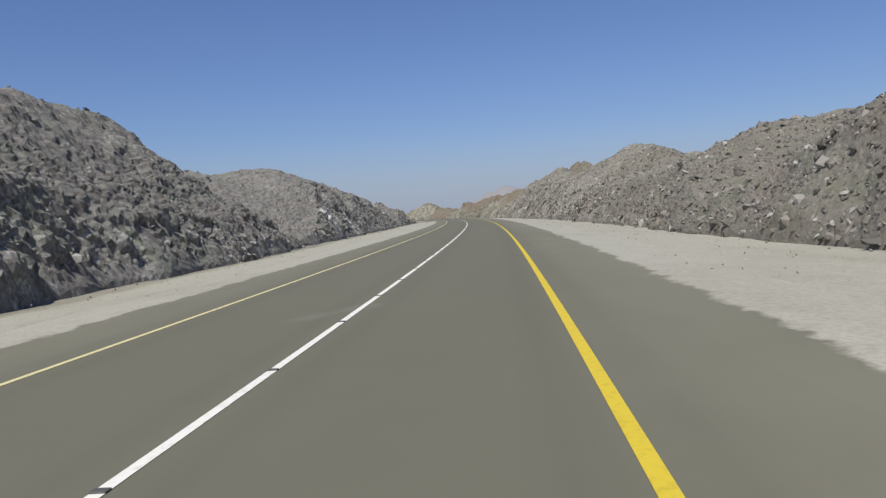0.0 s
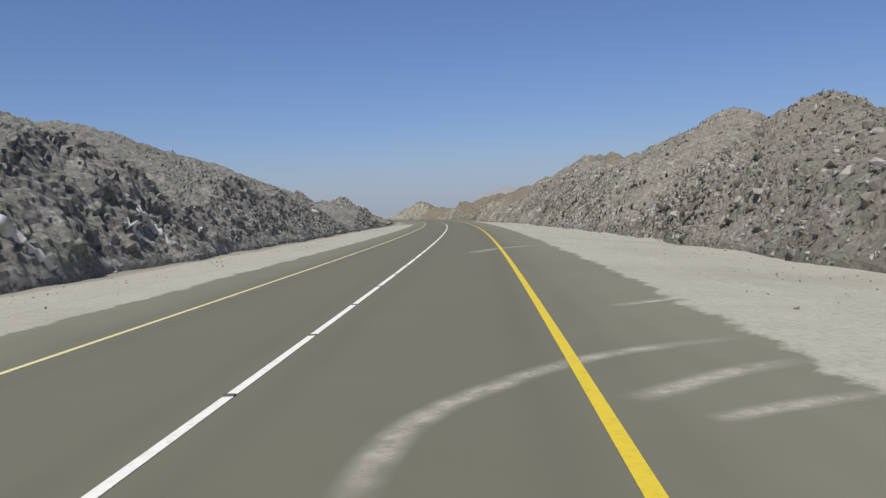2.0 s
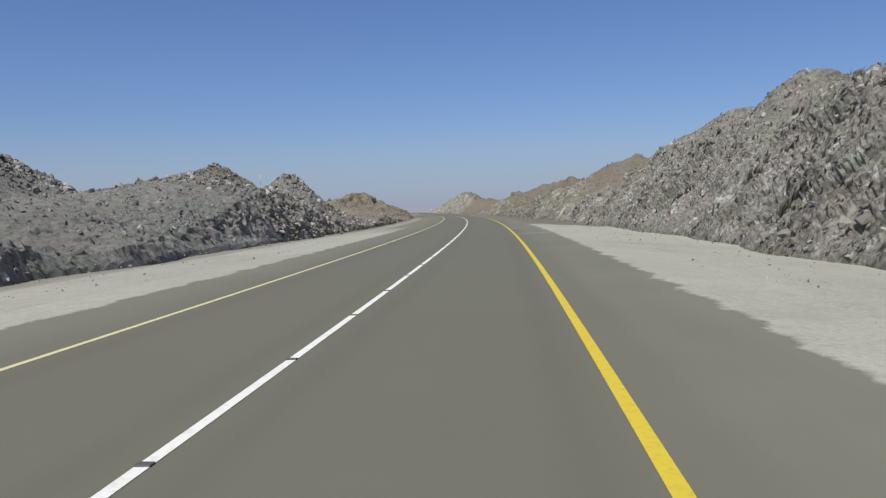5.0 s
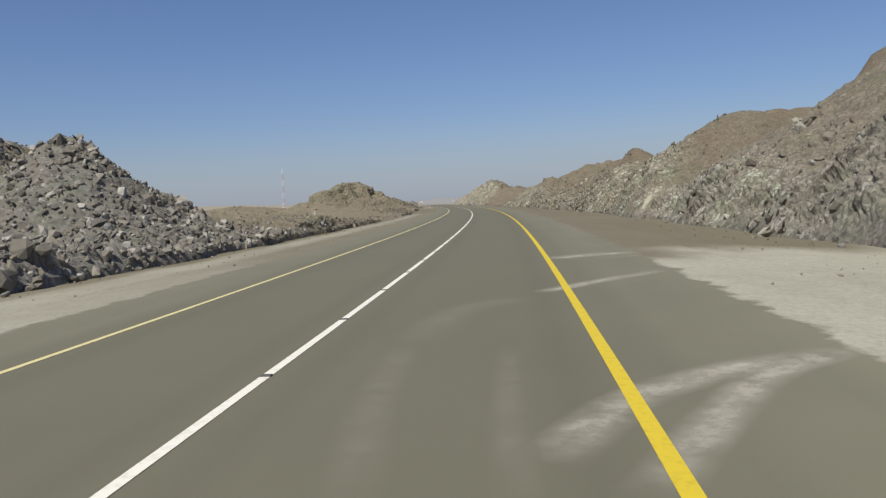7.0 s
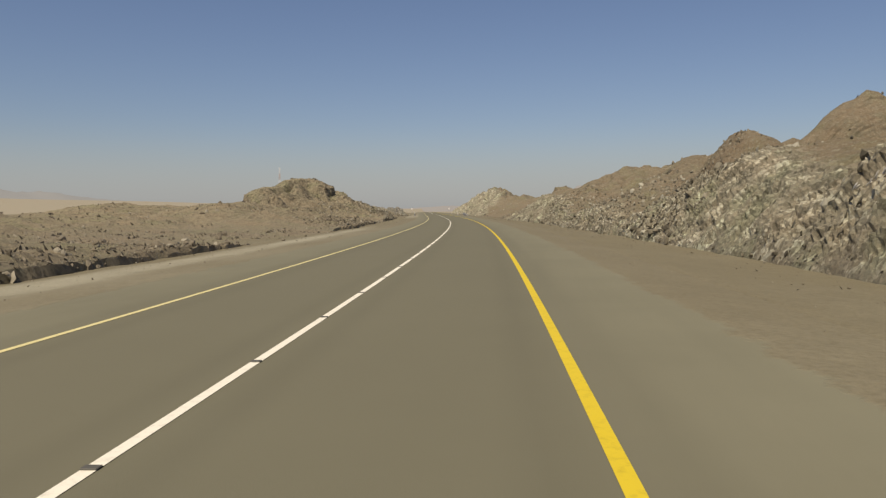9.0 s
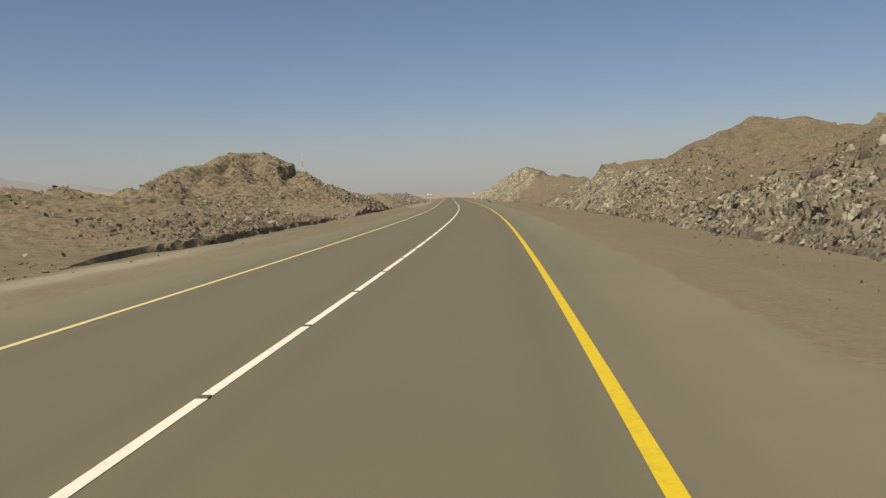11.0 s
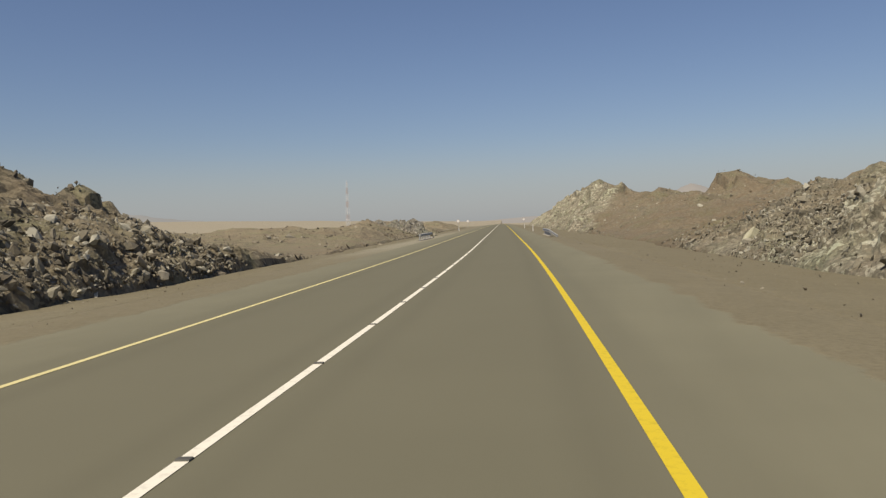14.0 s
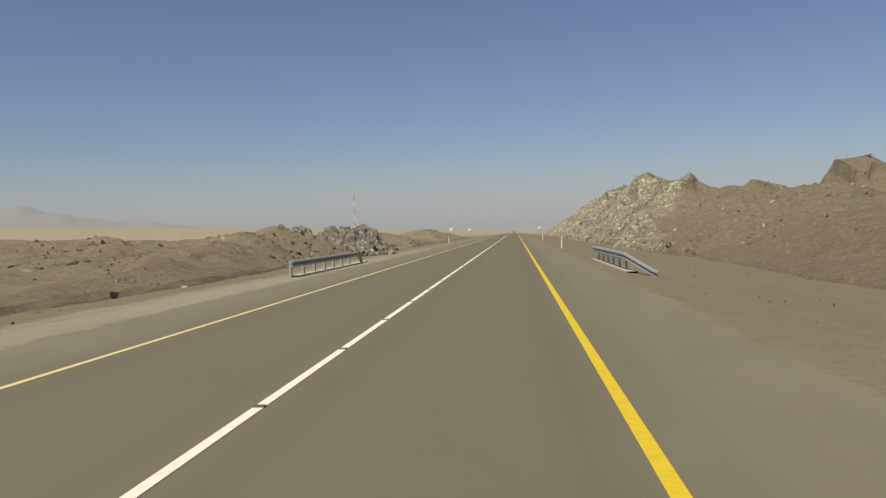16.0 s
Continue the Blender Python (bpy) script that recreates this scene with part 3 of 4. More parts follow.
def hill(name, s0, s1, sign, mat, label, ds=0.18, dq=0.11, band=5.5):
    """A slope along the road; its mesh is finest on the cut face, a band of offsets beyond the toe."""
    ss = np.concatenate([np.arange(s0, 14, 1.2), np.arange(max(s0, 14), s1 + ds, ds)])
    out = list(np.arange(-1.0, band, dq))
    out = np.array(out + spread(out[-1] + dq, 125, dq * 1.3, 1.048))
    toe = toe_left(ss) if sign < 0 else toe_right(ss)
    Qv = sign * (toe[:, None] + (out if sign < 0 else out[::-1])[None])
    S = np.repeat(ss[:, None], len(out), 1)
    p, nrm, h, cutness = hill_surface(S, Qv)
    if sign < 0:
        bare = np.interp(S, [115, 150, 225, 270, 330, 350, 425, 435], [0.3, 0.75, 0.85, 1.0, 1.0, 0.6, 0.6, 1.0])
    else:
        bare = np.interp(S, [85, 122, 250, 300], [1.0, 0.45, 0.45, 1.0])
    soil = np.clip(bare * (1 - cutness * (1 - scree(S, Qv))) * (0.75 + 0.25 * scree(S, Qv) + 0.5 * fbm(p[..., 0] / 10, p[..., 1] / 10, p[..., 2] / 10, 91, 3)), 0, 1)
    zone = smooth(S + 14 * fbm(p[..., 0] / 15, p[..., 1] / 15, p[..., 2] / 15, 95, 4), *((228, 258) if sign < 0 else (212, 275)))
    f = grid_faces(*S.shape)[:, ::-1]
    hr = h.ravel()
    f = f[(hr[f] > 0.001).any(1)]
    face = np.maximum(smooth(hill_height(S, Qv)[1] + bare_rise(S, Qv), -1.0, 1.3), np.interp(S, [70, 110, 225, 260], [0.1, 0.75, 0.75, 0.0]) if sign > 0 else np.interp(S, [200, 260], [0.5, 0.0]))
    ob = new(name, mesh_from(name, p.reshape(-1, 3), f, [mat], False, {"soil": soil, "zone": zone, "face": face}))
    return tagged(ob, label, "hill", kind="structure")


HILLS = [
    hill("hill_left", -25, 264, -1, ROCK_LEFT, "dark grey blasted rock cutting with pale veins beside the road"),
    hill("hill_left", 264, 433, -1, ROCK_LEFT, "brown craggy rock outcrop with a stony apron beside the road", 0.2, 0.2, 18.0),
    hill("hill_left", 433, 710, -1, ROCK_LEFT, "low brown rubble mounds on the desert plain", 0.5, 0.35, 12.0),
    hill("hill_right", -25, 241, 1, ROCK_RIGHT, "grey-brown rock cutting with pale tilted beds beside the road", 0.18, 0.14, 9.0),
    hill("hill_right", 241, 462, 1, ROCK_RIGHT, "brown hill with a pale cut rock face beside the road", 0.2, 0.15, 9.0),
    hill("hill_right", 462, 727, 1, ROCK_RIGHT, "ridge of brown crags with a pale greenish rock face", 0.5, 0.3, 12.0),
]

# ---- loose stones on the hills ----
PHI = (1 + 5 ** 0.5) / 2
ICO_V = np.array([(-1, PHI, 0), (1, PHI, 0), (-1, -PHI, 0), (1, -PHI, 0), (0, -1, PHI), (0, 1, PHI), (0, -1, -PHI), (0, 1, -PHI), (PHI, 0, -1), (PHI, 0, 1), (-PHI, 0, -1), (-PHI, 0, 1)]) / 1.9
ICO_F = np.array([(0, 11, 5), (0, 5, 1), (0, 1, 7), (0, 7, 10), (0, 10, 11), (1, 5, 9), (5, 11, 4), (11, 10, 2), (10, 7, 6), (7, 1, 8), (3, 9, 4), (3, 4, 2), (3, 2, 6), (3, 6, 8), (3, 8, 9), (4, 9, 5), (2, 4, 11), (6, 2, 10), (8, 6, 7), (9, 8, 1)])
rng = np.random.default_rng(5)
SHAPES = []
for i in range(8):
    v = ICO_V * rng.uniform(0.65, 1.15, (12, 1)) + rng.normal(0, 0.1, (12, 3))
    SHAPES.append(np.sign(v) * np.abs(v) ** 0.85)


def turns(n, dip=None):
    q = rng.normal(size=(n, 4))
    q /= np.linalg.norm(q, axis=1, keepdims=True)
    a, b, c, d = q.T
    r = np.stack([1 - 2 * (c * c + d * d), 2 * (b * c - a * d), 2 * (b * d + a * c), 2 * (b * c + a * d), 1 - 2 * (b * b + d * d), 2 * (c * d - a * b), 2 * (b * d - a * c), 2 * (c * d + a * b), 1 - 2 * (b * b + c * c)], -1).reshape(n, 3, 3)
    return r


OCT_V = np.array([(1, 0, 0), (-1, 0, 0), (0, 1, 0), (0, -1, 0), (0, 0, 1), (0, 0, -1)], float)
OCT_F = np.array([(0, 2, 4), (2, 1, 4), (1, 3, 4), (3, 0, 4), (2, 0, 5), (1, 2, 5), (3, 1, 5), (0, 3, 5)])
CHIPS = [OCT_V * rng.uniform(0.6, 1.2, (6, 1)) + rng.normal(0, 0.2, (6, 3)) for i in range(10)]


def stones(name, centres, sizes, mat, parent, label, flat=0.7, beds=0.0, chips=False, longest=0.22):
    n = len(centres)
    r = turns(n)
    dims = sizes[:, None] * np.stack([rng.uniform(0.8, 1.5, n), rng.uniform(0.7, 1.1, n), rng.uniform(0.45, 0.9, n) * flat], -1)
    if beds:
        k = (rng.random(n) < beds) & (sizes < longest)
        t = radians(40) + rng.normal(0, 0.25, n)
        w = rng.normal(0, 0.35, n)
        along = np.stack([0.25 * w, np.cos(t), -np.sin(t)], -1)
        along /= np.linalg.norm(along, axis=1, keepdims=True)
        other = np.cross(along, np.stack([np.ones(n), w, 0.3 * w], -1))
        other /= np.linalg.norm(other, axis=1, keepdims=True)
        rb = np.stack([along, other, np.cross(along, other)], -1)
        r[k] = rb[k]
        dims[k] *= np.array([1.9, 0.55, 0.75])
    shapes, tri = (CHIPS, OCT_F) if chips else (SHAPES, ICO_F)
    pick = rng.integers(0, len(shapes), n)
    v = np.array(shapes)[pick] * dims[:, None, :]
    v = np.einsum("nij,nkj->nki", r, v) + centres[:, None, :]
    f = tri[None] + len(shapes[0]) * np.arange(n)[:, None, None]
    ob = new(name, mesh_from(name, v.reshape(-1, 3), f.reshape(-1, 3), [mat]))
    ob.parent = parent
    return tagged(ob, label, kind="stuff")


def strew(parent, s0, s1, sign, n, mat, label, reach=55.0, big=1.5, beds=0.22, bias=1.7, even=False, blocky=False):
    for count, lo, hi, chips in ((int(1.5 * n), 0.035, 0.11, True), (n // 9, 0.08, 0.2, False)):
        s = rng.uniform(s0, s1, count)
        near = toe_left(s) - 0.6 if sign < 0 else toe_right(s) - 0.7
        q = sign * (near + (reach - near) * rng.random(count) ** bias)
        p, nrm, h, c = hill_surface(s, q)
        clump = fbm(p[:, 0] / 8, p[:, 1] / 8, p[:, 2] / 8, 97, 3)
        loose = np.interp(s, [200, 230, 255, 275, 330, 350, 425, 435], [0.6, 0.95, 0.8, 0.3, 0.35, 0.8, 0.8, 0.2]) if sign < 0 else np.interp(s, [60, 100, 240, 260, 400, 420], [0.6, 0.6, 0.6, 0.3, 0.3, 0.12])
        keep = (h > 0.02) & (rng.random(count) < (loose + (1 - loose) * c) * np.maximum(smooth(clump, -0.5, 0.55), even))
        p, nrm = p[keep], nrm[keep]
        size = big * lo * np.clip(rng.random(len(p)) ** -0.5, 1, hi / lo)
        stones("rubble", p + nrm * size[:, None] * 0.1, size, mat, parent, label, 0.8, beds, chips and not blocky)


strew(HILLS[0], 13, 264, -1, 42000, STONE_GREY, "angular grey rubble")
strew(HILLS[0], 200, 251, -1, 14000, STONE_SCREE, "coarse grey-brown rubble", reach=46.0, big=2.3, beds=0.1, bias=1.0, even=True, blocky=True)
strew(HILLS[1], 264, 433, -1, 30000, STONE_BROWN, "angular brown rubble", beds=0.15)
strew(HILLS[1], 306, 340, -1, 1800, STONE_BROWN, "dark brown rubble bank", reach=20.0, big=1.3, beds=0.1, bias=1.4, blocky=True)
strew(HILLS[1], 330, 374, -1, 4000, STONE_BROWN, "sparse brown rubble", reach=20.0, big=1.1, beds=0.1, bias=1.8)
strew(HILLS[1], 372, 420, -1, 24000, STONE_MIXED, "brown and pale angular rubble", reach=28.0, big=1.4, beds=0.1, bias=2.2)
strew(HILLS[2], 433, 545, -1, 16000, STONE_BROWN, "brown rubble", big=2.2, beds=0.1)
strew(HILLS[3], 100, 241, 1, 9000, STONE_SCREE, "angular grey-brown rubble", big=1.4, beds=0.7)
strew(HILLS[3], 105, 241, 1, 15000, STONE_PALE, "pale slivers of tilted beds", reach=32.0, big=1.7, beds=0.95)
strew(HILLS[3], 125, 241, 1, 3000, STONE_SCREE, "coarse grey-brown rubble", reach=46.0, big=2.0, beds=0.4, bias=1.1, even=True, blocky=True)
strew(HILLS[3], 28, 130, 1, 24000, STONE_SCREE, "small grey-brown scree stones", reach=46.0, big=1.8, beds=0.0, bias=1.1, even=True)
strew(HILLS[4], 241, 432, 1, 16000, STONE_PALE, "pale angular rubble", big=1.5, beds=0.8)
strew(HILLS[4], 241, 345, 1, 5000, STONE_MIXED, "coarse brown rubble", reach=48.0, big=1.9, beds=0.3, bias=1.1, blocky=True)
strew(HILLS[4], 296, 374, 1, 8000, STONE_MIXED, "brown and pale rubble", reach=25.0, big=1.7, beds=0.2, bias=1.2, even=True)
strew(HILLS[4], 408, 434, 1, 11000, STONE_MIXED, "brown and pale rubble patch", reach=31.0, big=1.35, bias=1.2)
strew(HILLS[5], 462, 595, 1, 10000, STONE_PALE, "pale angular rubble", big=2.0)

# ---- pale quartz veins and slabs standing proud of the cutting ----
def face_point(s, height, sign):
    """Point on the cutting at that height above the road."""
    q = sign * np.linspace(10.5, 42, 160)
    p, nrm, h, c = hill_surface(np.full(160, float(s)), q)
    up = p[:, 2] - base_z(s, q)
    i = int(np.argmax(up >= min(height, 0.98 * up.max())))
    return p[i], nrm[i]


QUARTZ = stone_material("white_quartz", [(0.55, 0.53, 0.5), (0.66, 0.64, 0.6), (0.48, 0.46, 0.43)])


def vein(parent, s, height, sign, length, width):
    """A broken white rib of rock running down the dip of the beds, proud of the face."""
    n = max(5, int(length / 0.16))
    rows = []
    for i in range(n + 1):
        t = i / n - 0.5
        p, nrm = face_point(s + 0.62 * length * t + rng.normal(0, 0.04), max(0.1, height - 0.78 * length * t), sign)
        half = 0.5 * width * rng.uniform(0.75, 1.1) * (1 - 0.75 * abs(2 * t) ** 3)
        side = np.array([0.0, 0.8, 0.6])
        c = p + nrm * 0.02
        lift = nrm * (0.12 + 0.2 * width)
        rows += [c - side * half * 1.2, c - side * half * 0.7 + lift, c + side * half * 0.5 + lift * rng.uniform(0.9, 1.1), c + side * half * 1.2]
    k = np.arange(n)[:, None] * 4
    f = np.concatenate([np.stack([k[:, 0] + j, k[:, 0] + j + 1, k[:, 0] + j + 5, k[:, 0] + j + 4], -1) for j in range(3)])
    ob = new("quartz_vein", mesh_from("quartz_vein", np.array(rows), f if sign > 0 else f[:, ::-1], [QUARTZ], True))
    ob.parent = parent
    return tagged(ob, "white quartz vein")


def pale_streak(parent, s, height, sign, length, width, mat):
    """A row of pale broken slabs along the dip of the beds."""
    n = max(5, int(length / 0.2))
    pts, sizes = [], []
    for i in range(n):
        t = (i + rng.uniform(-0.3, 0.3)) / n - 0.5
        p, nrm = face_point(s + 0.75 * length * t, max(0.1, height - 0.68 * length * t), sign)
        pts.append(p + nrm * 0.12)
        sizes.append(width * rng.uniform(0.6, 1.1) * (1 - 0.7 * abs(t)))
    stones("pale_slabs", np.array(pts), np.array(sizes), mat, parent, "pale broken rock slabs", 0.7, 1.0, False, 9.0)


for s, z, length, width in ((86.8, 2.5, 2.3, 0.7), (88.2, 1.0, 1.9, 0.26), (98.6, 1.8, 1.5, 0.42), (102.0, 1.5, 2.6, 0.46), (100.6, 2.6, 1.3, 0.24), (151.7, 2.7, 1.2, 0.20), (109.0, 0.9, 1.3, 0.17), (138.0, 1.6, 1.2, 0.17)):
    vein(HILLS[0], s, z, -1, length, width)
for s, z, length, width in ((104.9, 1.9, 2.6, 0.20), (114.8, 1.7, 3.6, 0.22), (121.4, 3.6, 2.6, 0.25), (128.0, 1.6, 3.0, 0.23), (133.0, 2.2, 3.3, 0.33), (138.0, 4.9, 4.3, 0.26), (144.6, 1.9, 4.0, 0.25), (151.2, 5.9, 3.3, 0.23), (157.8, 2.6, 4.0, 0.26), (166.1, 3.9, 3.3, 0.23), (177.7, 2.2, 3.6, 0.25), (187.6, 4.2, 3.0, 0.23), (65.1, 1.2, 2.2, 0.26), (202.5, 2.9, 3.3, 0.26), (215.8, 3.6, 3.3, 0.30)):
    pale_streak(HILLS[3], s, z, 1, length, 1.2 * width, STONE_PALE)
for s, z, length, width in ((248.9, 3.2, 4.3, 0.33), (255.5, 4.6, 4.6, 0.36), (261.3, 2.6, 3.6, 0.40), (270.4, 1.2, 2.6, 0.33), (277.0, 3.6, 3.0, 0.26)):
    pale_streak(HILLS[4], s, z, 1, length, 0.6 * width, QUARTZ)

def pale_slab(parent, s, height, sign, width, length):
    """One large pale plate leaning on the face."""
    p, nrm = face_point(s, height, sign)
    n = Vector((-0.75 * sign, -0.4, 0.5)).normalized()
    down = (Vector((0, 0.2, -1)) - n * n.dot(Vector((0, 0.2, -1)))).normalized()
    across = n.cross(down)
    bm = bmesh.new()
    for lift, grow in ((-0.3, 1.05), (0.16, 1.0), (0.24, 0.75)):
        for i in range(9):
            a = 2 * math.pi * i / 9
            r = grow * (1 + 0.28 * math.sin(5.1 * i + 0.7))
            bm.verts.new(Vector(p) + n * (lift + 0.04 * math.sin(3.3 * i)) + down * (0.5 * length * r * math.cos(a)) + across * (0.5 * width * r * math.sin(a)))
    bmesh.ops.convex_hull(bm, input=list(bm.verts))
    part("pale_slab", bm, SLAB, parent, "large pale yellowish rock slab")


SLAB = stone_material("pale_slab_rock", [(0.42, 0.4, 0.3), (0.46, 0.44, 0.33)])
pale_slab(HILLS[4], 263.0, 1.1, 1, 0.75, 1.5)
pale_slab(HILLS[4], 417.5, 0.7, 1, 0.4, 1.3)

# ---- boulders lying at the foot of the cuttings ----
def boulder_mesh(i):
    bm = bmesh.new()
    bmesh.ops.create_icosphere(bm, subdivisions=2, radius=0.5)
    for v in bm.verts:
        n = v.co.normalized()
        cut = max(0.0, max(n.dot(Vector(d)) for d in FACETS[i]) - 0.62)
        v.co *= 1.0 - 0.75 * cut + 0.12 * noise.noise(n * 2.2 + Vector((i * 7.3, 0, 0)))
        v.co.z *= 0.72
    me = bpy.data.meshes.new("boulder")
    bm.to_mesh(me)
    bm.free()
    return me


FACETS = []
for i in range(6):
    d = rng.normal(size=(7, 3))
    FACETS.append([tuple(v / np.linalg.norm(v)) for v in d])
BOULDERS = [boulder_mesh(i) for i in range(6)]
BOULDERS_BROWN = [me.copy() for me in BOULDERS]
for me in BOULDERS:
    me.materials.append(STONE_GREY)
for me in BOULDERS_BROWN:
    me.materials.append(STONE_BROWN)


def ground_z(s, q):
    return float(base_z(s, q))


for i in range(240):
    sign = 1 if i % 2 else -1
    s = 20 + (i // 2) * 3.45 + rng.uniform(-1.5, 1.5)
    size = float(np.clip(0.08 * rng.random() ** -0.5, 0.08, 0.3))
    q = sign * float((toe_left(s) if sign < 0 else toe_right(s)) + rng.uniform(-0.45, 0.5))
    x, y = plan(np.array(s), np.array(q))
    grey = s < 247
    if not grey and i % 3:
        continue
    ob = new("boulder", (BOULDERS if grey else BOULDERS_BROWN)[int(rng.integers(6))])
    ob.matrix_basis = pose(float(x), float(y), ground_z(s, q) + 0.2 * size, rng.uniform(-20, 20), rng.uniform(-20, 20), rng.uniform(0, 360)) @ Matrix.Diagonal((size * rng.uniform(0.9, 1.6), size, size * rng.uniform(0.7, 1.1), 1))
    tagged(ob, "grey angular boulder fallen at the foot of the cutting" if grey else "brown weathered boulder lying on the stony verge", "boulder", "fallen boulders along the verge")

# ---- gravel on the verges ----
for n, s0, s1, mat in ((3500, 5, 222, STONE_PALE), (4500, 222, 460, STONE_BROWN)):
    gs_, side_ = rng.uniform(s0, s1, n), np.where(rng.random(n) < 0.5, -1, 1)
    gq_ = side_ * (6.7 + 7.0 * rng.random(n) ** 0.6)
    x, y = plan(gs_, gq_)
    stones("gravel", np.stack([x, y, base_z(gs_, gq_) + 0.003], -1), np.clip(0.012 * rng.random(n) ** -0.5, 0.012, 0.06), mat, ground, "scattered gravel", 0.6, 0.0, True)


def pile(name, s, q, rs, rq, height, count, size, mat, label):
    """A heap of loose blocks."""
    a, r = rng.uniform(0, 2 * math.pi, count), np.sqrt(rng.random(count))
    ss, qq = s + rs * r * np.cos(a), q + rq * r * np.sin(a)
    x, y = plan(ss, qq)
    top = height * (1 - r ** 1.6) * rng.uniform(0.4, 1.0, count)
    ob = stones(name, np.stack([x, y, base_z(ss, qq) + top], -1), size * rng.uniform(0.6, 1.5, count), mat, None, "", 0.9, 0.0)
    return tagged(ob, label, "spoil heap", kind="stuff")


def crag_mound(s, q, rs, rq, height, label):
    """A steep-sided knob of broken rock standing on the plain."""
    S, Qv = np.meshgrid(s + rs * np.linspace(-1.1, 1.1, 96), q + rq * np.linspace(-1.1, 1.1, 72), indexing="ij")
    x, y = plan(S, Qv)
    r = np.hypot((S - s) / rs, (Qv - q) / rq) + 0.16 * fbm(x / 2.5, y / 2.5, 0 * x + s, 43, 3)
    h = height * np.clip(1.08 - np.clip(r, 0, 2) ** 2.6, -0.4, 1) * (1 + 0.25 * fbm(x / 3, y / 3, 0 * x, 45, 3))
    z = base_z(S, Qv) + h
    b1, g1, l1 = blocks(x / 1.1, y / 1.1, z / 1.6, 47)
    b2, g2, l2 = blocks(x / 0.5, y / 0.5, z / 0.6, 49)
    d = 0.6 * (b1 - 0.5) + 0.6 * l1 + 0.35 * (b2 - 0.5) - 0.3 * (1 - smooth(g1, 0.0, 0.15))
    ux, uy = (S - s) / rs, (Qv - q) / rq
    p = np.stack([x + 0.5 * d * uy, y + 0.5 * d * ux, z + d * (h > 0)], -1)
    one = np.ones(S.size)
    ob = new("rock_knob", mesh_from("rock_knob", p.reshape(-1, 3), grid_faces(*S.shape), [ROCK_LEFT], False, {"soil": 0.15 * one, "zone": 0.25 * one, "face": one}))
    return tagged(ob, label, "rock outcrop", "rock knobs behind the guard rail")


crag_mound(500.0, -14.2, 6.0, 3.7, 2.4, "steep knob of dark grey broken rock behind the guard rail")
crag_mound(495.0, -19.6, 4.5, 4.0, 2.3, "smaller knob of grey-brown broken rock on the plain")
pile("spoil_heap", 494.0, -14.5, 3.5, 6.0, 0.7, 160, 0.3, STONE_MIXED, "low spill of pale and grey blasted rock below the knobs")
pile("spoil_heap", 313.4, -54.7, 6.6, 6.6, 3.6, 500, 0.43, STONE_GREY, "spoil heap of dark grey rock tipped on the plain")


# ---- tyre-blown sand streaks across the road ----
def dust_material(name, strength):
    m = Mat(name, 0.95)
    uv = m.node("ShaderNodeUVMap").outputs[0]
    sep = m.node("ShaderNodeSeparateXYZ", Vector=uv)
    across = m.ramp(m.math("ABSOLUTE", m.math("SUBTRACT", sep.outputs[0], 0.5)), [(0.12, 1.0), (0.5, 0.0)])
    ends = m.ramp(m.math("ABSOLUTE", m.math("SUBTRACT", sep.outputs[1], 0.5)), [(0.3, 1.0), (0.5, 0.0)])
    grain = m.ramp(m.noise(2.2, None, 6, 0.75), [(0.3, 0.15), (0.62, 1.0)])
    m.colour(m.mix(m.noise(5.0), (0.42, 0.4, 0.33), (0.54, 0.51, 0.42)))
    m.put(m.b.inputs["Alpha"], m.math("MULTIPLY", m.math("MULTIPLY", across, ends), m.math("MULTIPLY", grain, strength)))
    return m.m


DUST = dust_material("blown_sand_dust", 0.68)
FAINT_DUST = dust_material("thin_blown_dust", 0.13)


def streak(points, width, mat=DUST):
    """A curved ribbon of dust along (station, offset) points."""
    pts = np.array(points, float)
    t = np.linspace(0, len(pts) - 1, 24)
    k = np.arange(len(pts))
    s, q = np.interp(t, k, pts[:, 0]), np.interp(t, k, pts[:, 1])
    s, q = [np.convolve(np.pad(a, 2, "edge"), np.ones(5) / 5, "valid") for a in (s, q)]
    ds, dq = np.gradient(s), np.gradient(q)
    ln = np.hypot(ds, dq) + 1e-6
    width *= 1.05
    off = np.linspace(-0.5, 0.5, 5)
    S = s[:, None] + off * width * (dq / ln)[:, None]
    Qv = q[:, None] - off * width * (ds / ln)[:, None]
    x, y = plan(S, Qv)
    uvs = np.stack(np.broadcast_arrays(off[None] + 0.5, np.linspace(0, 1, 24)[:, None]), -1)
    ob = new("dust_streak", mesh_from("dust_streak", np.stack([x, y, base_z(S, Qv) + 0.005], -1).reshape(-1, 3), grid_faces(24, 5), [mat], True, None, uvs.reshape(-1, 2)))
    ob.parent = road
    return ob


streak([(15.0, -1.1), (15.9, -0.7), (16.7, 0.0), (17.3, 0.5)], 0.9, FAINT_DUST)
streak([(63.4, 1.75), (64.6, 1.8), (65.9, 2.0), (67.0, 2.8), (68.0, 3.6), (68.6, 4.6), (69.1, 6.2)], 0.42)
streak([(66.1, 3.9), (66.6, 4.5), (67.1, 5.1), (67.6, 6.2)], 0.45)
streak([(65.4, 4.4), (65.7, 5.0), (66.1, 6.2)], 0.35)
streak([(72.5, 4.8), (72.8, 5.4), (73.2, 6.3)], 0.4)
streak([(91.8, 2.5), (92.8, 2.5), (93.7, 2.8), (94.6, 3.3), (95.3, 4.0), (96.0, 5.0), (96.4, 6.3)], 1.0)
streak([(92.4, 2.9), (93.9, 3.4), (94.8, 3.9), (95.6, 4.9)], 0.8, FAINT_DUST)
